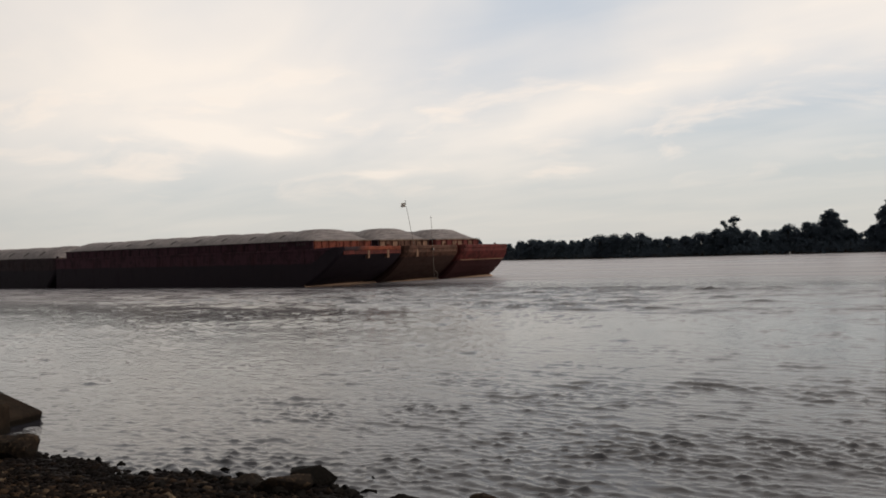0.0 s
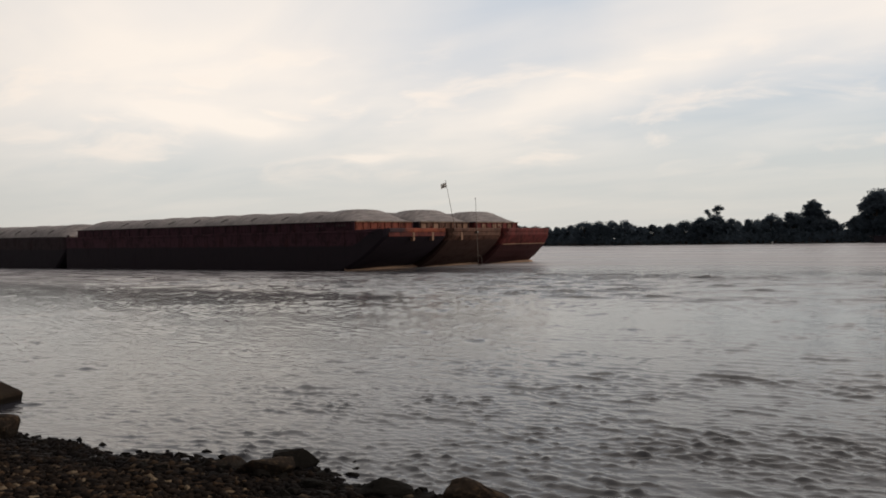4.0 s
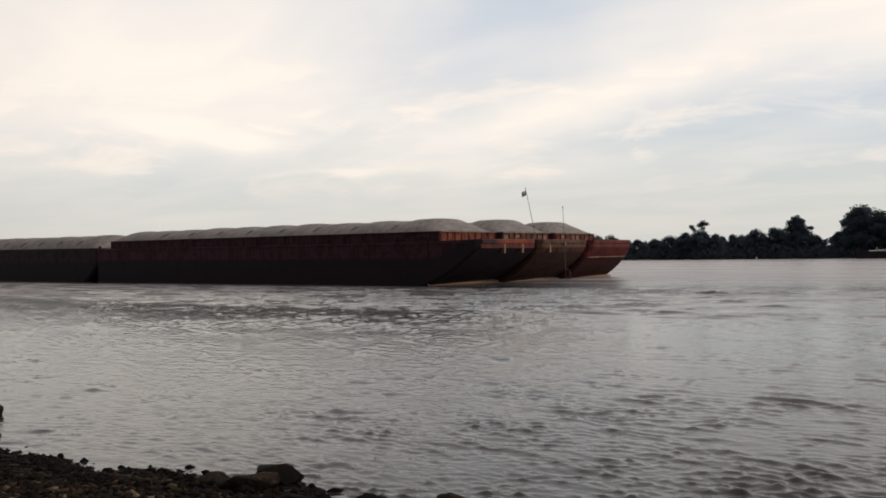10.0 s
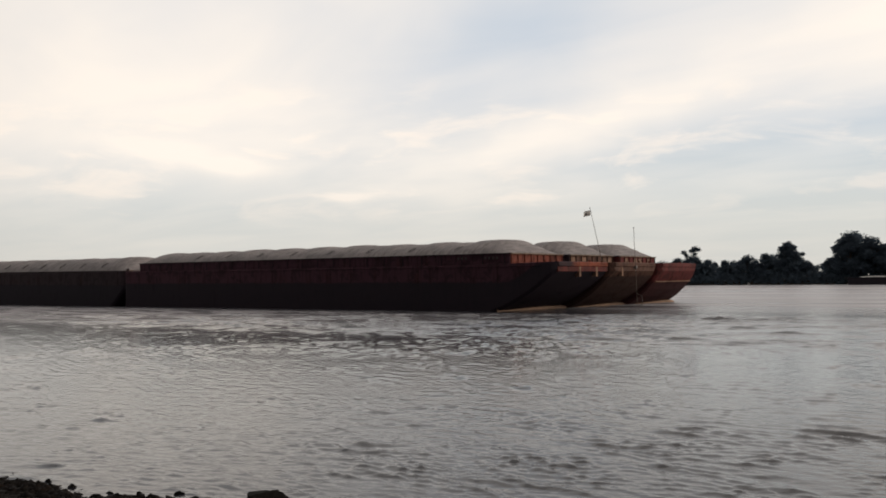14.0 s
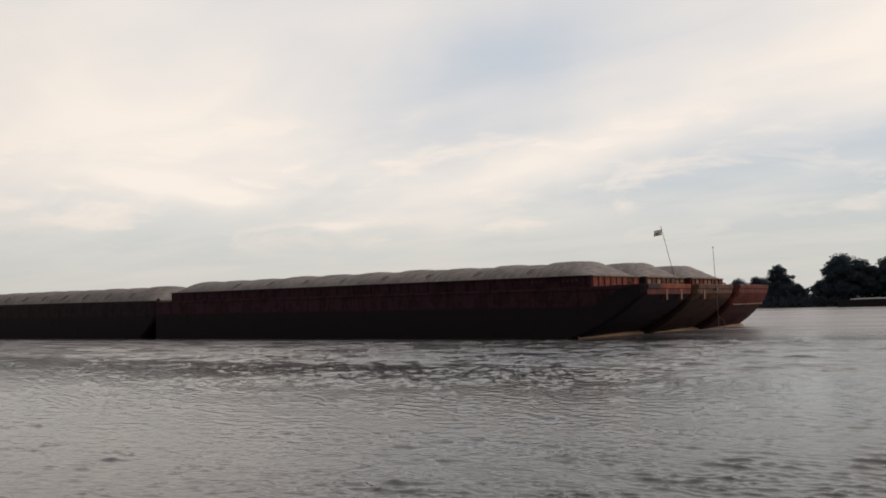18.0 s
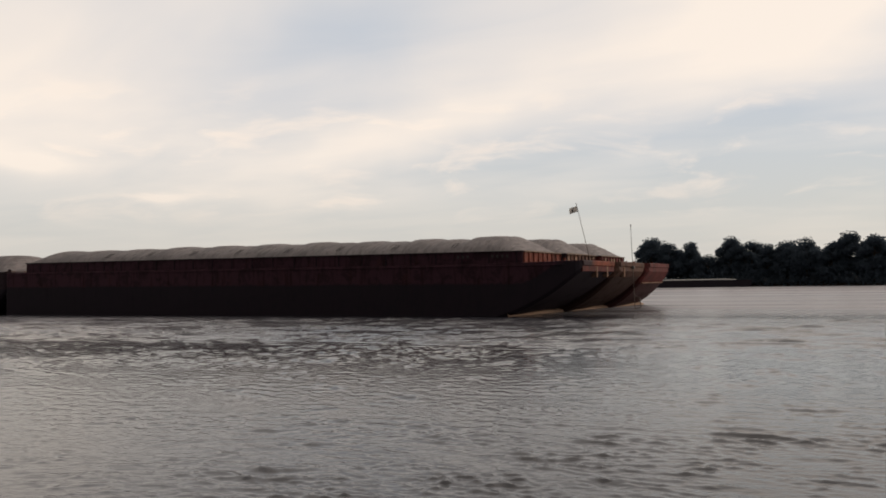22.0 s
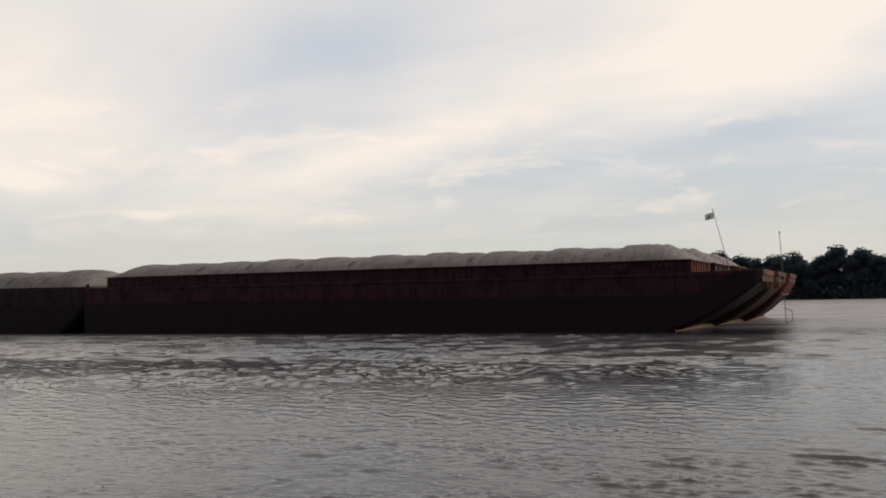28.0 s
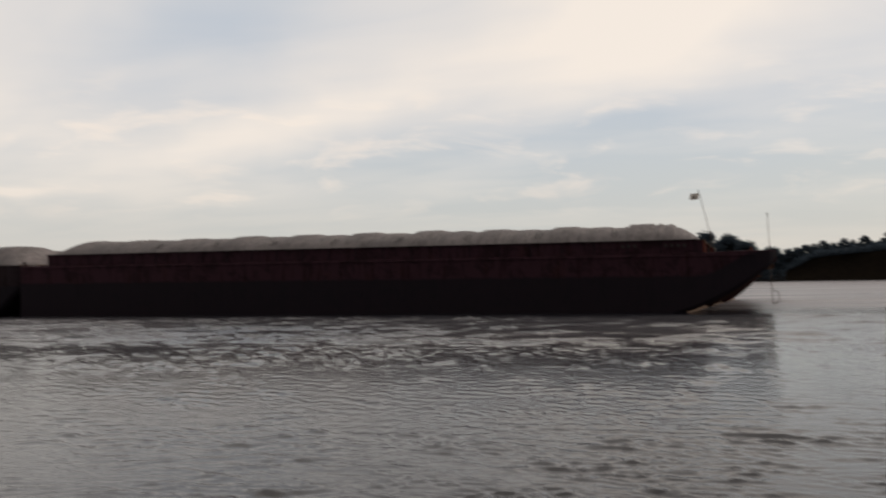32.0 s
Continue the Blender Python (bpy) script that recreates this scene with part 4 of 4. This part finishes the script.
def brush_mesh():
    """Willow scrub along the foot of the woods."""
    rng = np.random.default_rng(3)
    m = 60000
    az = 41 - 58 * rng.random(m)
    r = far_shore(az) - 0.8 + 7 * rng.random(m)
    z = np.where(bluff(az) > 3, bluff(az) * 0.95, 0.2) + np.abs(rng.normal(size=m)) * np.where(bluff(az) > 3, 0.7, 1.9)
    tall = rng.random(m) < 0.35
    r = np.where(tall, r + 9, r)
    z = np.where(tall, z + 3.2 * rng.random(m), np.minimum(z, np.where(bluff(az) > 3, 99, 5.0)))
    z = np.minimum(z, np.where(bluff(az) > 3, bluff(az) + 1.5, 6.0))
    # young growth fills in between and behind the trunks
    thick = rng.random(m) < 0.5
    top = np.maximum(2.0, far_shore(az) * np.tan(np.radians(np.interp(az, SKY_AZ, SKY_EL))) + EYE - 1.0)
    z = np.where(thick, np.where(bluff(az) > 3, bluff(az), 0.8) + np.where(bluff(az) > 3, 0.5, 0.74) * np.maximum(top - np.where(bluff(az) > 3, bluff(az), 0), 0.5) * rng.random(m), z)
    r = np.where(thick, far_shore(az) + 7 + 7 * rng.random(m), r)
    c = np.stack([-r * np.sin(np.radians(az)), r * np.cos(np.radians(az)), z], -1)
    u, v = rng.normal(size=(m, 3)), rng.normal(size=(m, 3))
    u /= np.linalg.norm(u, axis=1)[:, None]
    v /= np.linalg.norm(v, axis=1)[:, None]
    s = 0.22 + 0.34 * rng.random((m, 1))
    verts = np.stack([c - u * s, c - v * s * 0.7, c + u * s, c + v * s * 0.7], 1).reshape(-1, 3)
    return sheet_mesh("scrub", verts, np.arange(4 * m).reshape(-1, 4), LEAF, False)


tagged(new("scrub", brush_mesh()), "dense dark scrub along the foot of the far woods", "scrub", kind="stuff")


def moored_barge():
    it = new("moored_barge")
    part("hull", Shape().box(-15, 13, -4.5, 4.5, -0.5, 1.95, 0.25), HULL_DARK, it)
    part("deck_edge", Shape().box(-15.1, 13.1, -4.6, -4.4, 1.75, 1.98, 0.05), HULL_DARK, it)
    rows = []
    for i in range(21):
        x = -12 + 21.0 * i / 20
        e = min(1.0, min(i, 20 - i) / 2.0)
        rows.append([(x, -4.0, 1.9), (x, -3.8, 2.05 + 0.12 * e), (x, -2, 2.2 + 0.15 * e), (x, 2, 2.2 + 0.15 * e), (x, 3.8, 2.1), (x, 4.0, 1.9)])
    part("cover", Shape().grid([r[::-1] for r in rows]), PALE_ROOF, it, "long pale cover")
    az = 9.2
    r = float(far_shore(az)) - 6
    it.matrix_basis = pose(-r * math.sin(radians(az)), r * math.cos(radians(az)), 0, 0, 0, az)
    return tagged(it, "low dark barge with a pale cover moored under the far woods", "barge")


moored_barge()

# a pale object of unknown kind at the far waterline, shaped as a float
buoy = new("buoy")
part("body", Shape().tube((0, 0, -0.3), (0, 0, 0.45), 0.32, 0.3, 12), FLAG_CLOTH, buoy)
part("top", Shape().tube((0, 0, 0.45), (0, 0, 0.75), 0.3, 0.1, 12), FLAG_CLOTH, buoy)
r = float(far_shore(18.3)) - 3
buoy.matrix_basis = pose(-r * math.sin(radians(18.3)), r * math.cos(radians(18.3)), 0)
tagged(buoy, "small white object lying at the far waterline", "buoy")

# ---------------------------------------------------------------- near bank: rocks, slab, gravel


def rock_mesh(seed, sx, sy, sz, corners=16, fine=2, mat=ROCK):
    """A broken block of stone: flat faces between a few corners, with worn edges and chips."""
    rng = random.Random(seed)
    bm = bmesh.new()
    for _ in range(corners):
        d = Vector((rng.gauss(0, 1), rng.gauss(0, 1), rng.gauss(0, 1))).normalized() * rng.uniform(0.85, 1.1)
        bm.verts.new((d.x * sx, d.y * sy, d.z * sz))
    hull = bmesh.ops.convex_hull(bm, input=bm.verts)
    bmesh.ops.delete(bm, geom=[v for v in bm.verts if not v.link_faces], context="VERTS")
    bmesh.ops.bevel(bm, geom=list(bm.edges), offset=0.1 * min(sx, sy, sz), segments=1, affect="EDGES", clamp_overlap=True)
    bmesh.ops.triangulate(bm, faces=list(bm.faces))
    for _ in range(fine):
        bmesh.ops.subdivide_edges(bm, edges=list(bm.edges), cuts=1, use_grid_fill=True)
    bmesh.ops.triangulate(bm, faces=list(bm.faces))
    off, k = Vector((seed * 3.1, seed * 1.7, 0)), min(sx, sy, sz)
    for v in bm.verts:
        q = v.co / k
        v.co += v.co.normalized() * k * (0.12 * noise.noise(q * 1.4 + off) + 0.07 * noise.noise(q * 4 + off))
    bmesh.ops.recalc_face_normals(bm, faces=list(bm.faces))
    me = bpy.data.meshes.new("rock")
    bm.to_mesh(me)
    bm.free()
    me.materials.append(mat)
    me.shade_smooth()
    me.set_sharp_from_angle(angle=radians(22))
    return me


def rock(seed, x, y, z, sx, sy, sz, turn, label, tilt=0.0):
    ob = new("rock", rock_mesh(seed, sx, sy, sz, mat=WET if "wet dark" in label or "small wet" in label else ROCK))
    ob.matrix_basis = pose(x, y, z, 0, tilt, turn)
    return tagged(ob, label, "rock", "rocks at the water's edge")


WET_ROCK = "wet dark angular rock at the water's edge"
rock(1, -8.3, 6.98, 0.12, 0.4, 0.22, 0.16, 38, WET_ROCK, 14)
rock(2, -8.2, 6.5, 0.1, 0.4, 0.32, 0.27, 30, "brown dry-topped boulder among wet shore rocks")
rock(3, -8.75, 6.4, 0.04, 0.3, 0.24, 0.16, 10, "rounded brown shore rock beside a boulder")
rock(4, -7.35, 6.55, 0.0, 0.34, 0.2, 0.14, 50, WET_ROCK)
rock(5, -6.5, 6.75, 0.01, 0.42, 0.26, 0.19, 35, WET_ROCK, -5)
rock(6, -5.24, 6.86, 0.1, 0.46, 0.34, 0.36, 20, "large brown angular boulder standing in shallow water", 6)
rock(7, -4.95, 6.95, -0.03, 0.34, 0.28, 0.26, 70, WET_ROCK)
rock(8, -4.72, 7.75, -0.02, 0.1, 0.08, 0.09, 0, "small wet stone breaking the water surface")
rock(9, -7.55, 6.98, 0.0, 0.13, 0.09, 0.06, 30, "small wet stone breaking the water surface")
rock(10, -7.4, 7.15, 0.0, 0.12, 0.08, 0.05, 40, "small wet stone breaking the water surface")
rock(11, -7.1, 6.75, 0.0, 0.12, 0.08, 0.06, 30, "small wet stone breaking the water surface")
rock(12, -6.3, 7.2, 0.0, 0.07, 0.06, 0.07, 0, "small wet stone breaking the water surface")
rock(13, -5.8, 6.65, 0.05, 0.22, 0.18, 0.16, 15, WET_ROCK)
rock(14, -13.3, 5.5, 0.12, 0.5, 0.32, 0.3, 20, "grey mossy rock at the foot of a concrete block")

slab = new("concrete_slab", Shape().box(-1.6, 0.0, -0.7, 0.7, -0.13, 0.13, 0.04).mesh("concrete_slab", CONCRETE))
slab.matrix_basis = pose(-16.0, 6.62, 0.03, 0, 20, 24)
tagged(slab, "tilted broken concrete slab dipping into the river", "slab")
block = new("concrete_block", Shape().box(-1.3, 0, -0.45, 0.45, -0.25, 0.6, 0.05).mesh("concrete_block", CONCRETE))
block.matrix_basis = pose(-15.25, 5.95, -0.08, 0, 0, 26)
tagged(block, "weathered tan concrete block under a tilted slab", "block")


def scatter_stones():
    """Gravel over the near bank, every stone its own small lump."""
    rng = np.random.default_rng(12)
    bm = bmesh.new()
    bmesh.ops.create_icosphere(bm, subdivisions=1, radius=1.0)
    base = np.array([v.co[:] for v in bm.verts])
    tris = np.array([[v.index for v in f.verts] for f in bm.faces])
    bm.free()
    m = 32000
    x = -18 + 14.5 * rng.random(m)
    d = -3.6 * rng.random(m) ** 1.1 + 0.28
    y = near_line(x) + d
    size = 0.012 + 0.042 * rng.random(m) ** 2.4 + np.where(d > -0.7, 0.016, 0.0) * rng.random(m)
    z = bank_height(x, y) + lumps(x, y) + size * 0.3
    verts = base[None] * (1 + 0.3 * np.clip(rng.normal(size=(m, len(base), 1)), -1.6, 1.6))
    verts = verts * (size[:, None] * (0.7 + 0.6 * rng.random((m, 3))) * [1.15, 1.15, 0.75])[:, None]
    a = rng.random(m) * 6.28
    c, s = np.cos(a)[:, None], np.sin(a)[:, None]
    verts = np.stack([verts[..., 0] * c - verts[..., 1] * s, verts[..., 0] * s + verts[..., 1] * c, verts[..., 2]], -1) + np.stack([x, y, z], -1)[:, None]
    faces = (tris[None] + (np.arange(m) * len(base))[:, None, None]).reshape(-1, 3)
    ob = new("gravel", sheet_mesh("gravel", verts.reshape(-1, 3), faces, GRAVEL, False))
    return tagged(ob, "brown and grey gravel covering the sloping shore", "gravel", kind="stuff")


scatter_stones()
SHORE_STONES = [rock_mesh(60 + i, 0.1, 0.08, 0.065, 11, 1, WET) for i in range(6)]
random.seed(21)
for i in range(240):
    x = random.uniform(-15.5, -5.2)
    d = random.gauss(0.0, 0.3)
    y = float(near_line(x)) + d
    ob = new("stone", SHORE_STONES[i % 6])
    k = random.uniform(0.3, 1.25)
    ob.matrix_basis = pose(x, y, float(bank_height(x, y)) + float(lumps(x, y)) + 0.03 * k, 0, 0, random.uniform(0, 360)) @ Matrix.Diagonal((k, k, k, 1))
    tagged(ob, "wet dark cobble along the waterline", "stone", "cobbles along the waterline")


# ---------------------------------------------------------------- what moves
def tow_pose(t, s, w, lift, trim=0.0):
    """The tow runs down river along +x, turning very slightly."""
    k = (t - 15) / 15
    turn = -0.80 * (t - 15) / 30
    place = pose(-39.08 + 32.81 * k + 0.335 * k * k + 0.425 * k ** 3, 61.77, 0, 0, 0, turn)
    return place @ pose(s, w, lift - 0.003 * s, 0, trim, 0)


def motions():
    times = [0, 4, 8, 12, 16, 20, 24, 28, 32]
    for ob, s, w, lift, trim in TOW:
        walk(ob, [(t, tow_pose(t, s, w, lift, trim)) for t in times])
    walk(water, [(0, pose(-4, 0.6, 0)), (16, pose(0, 0, 0)), (32, pose(4, -0.6, 0))])
    walk(flag, [(0.5 * i, pose(-1.27, 0, 5.68, 6 * math.sin(i * 1.7), 8 * math.sin(i * 1.1 + 1), 14 * math.sin(i * 0.9))) for i in range(65)])


motions()
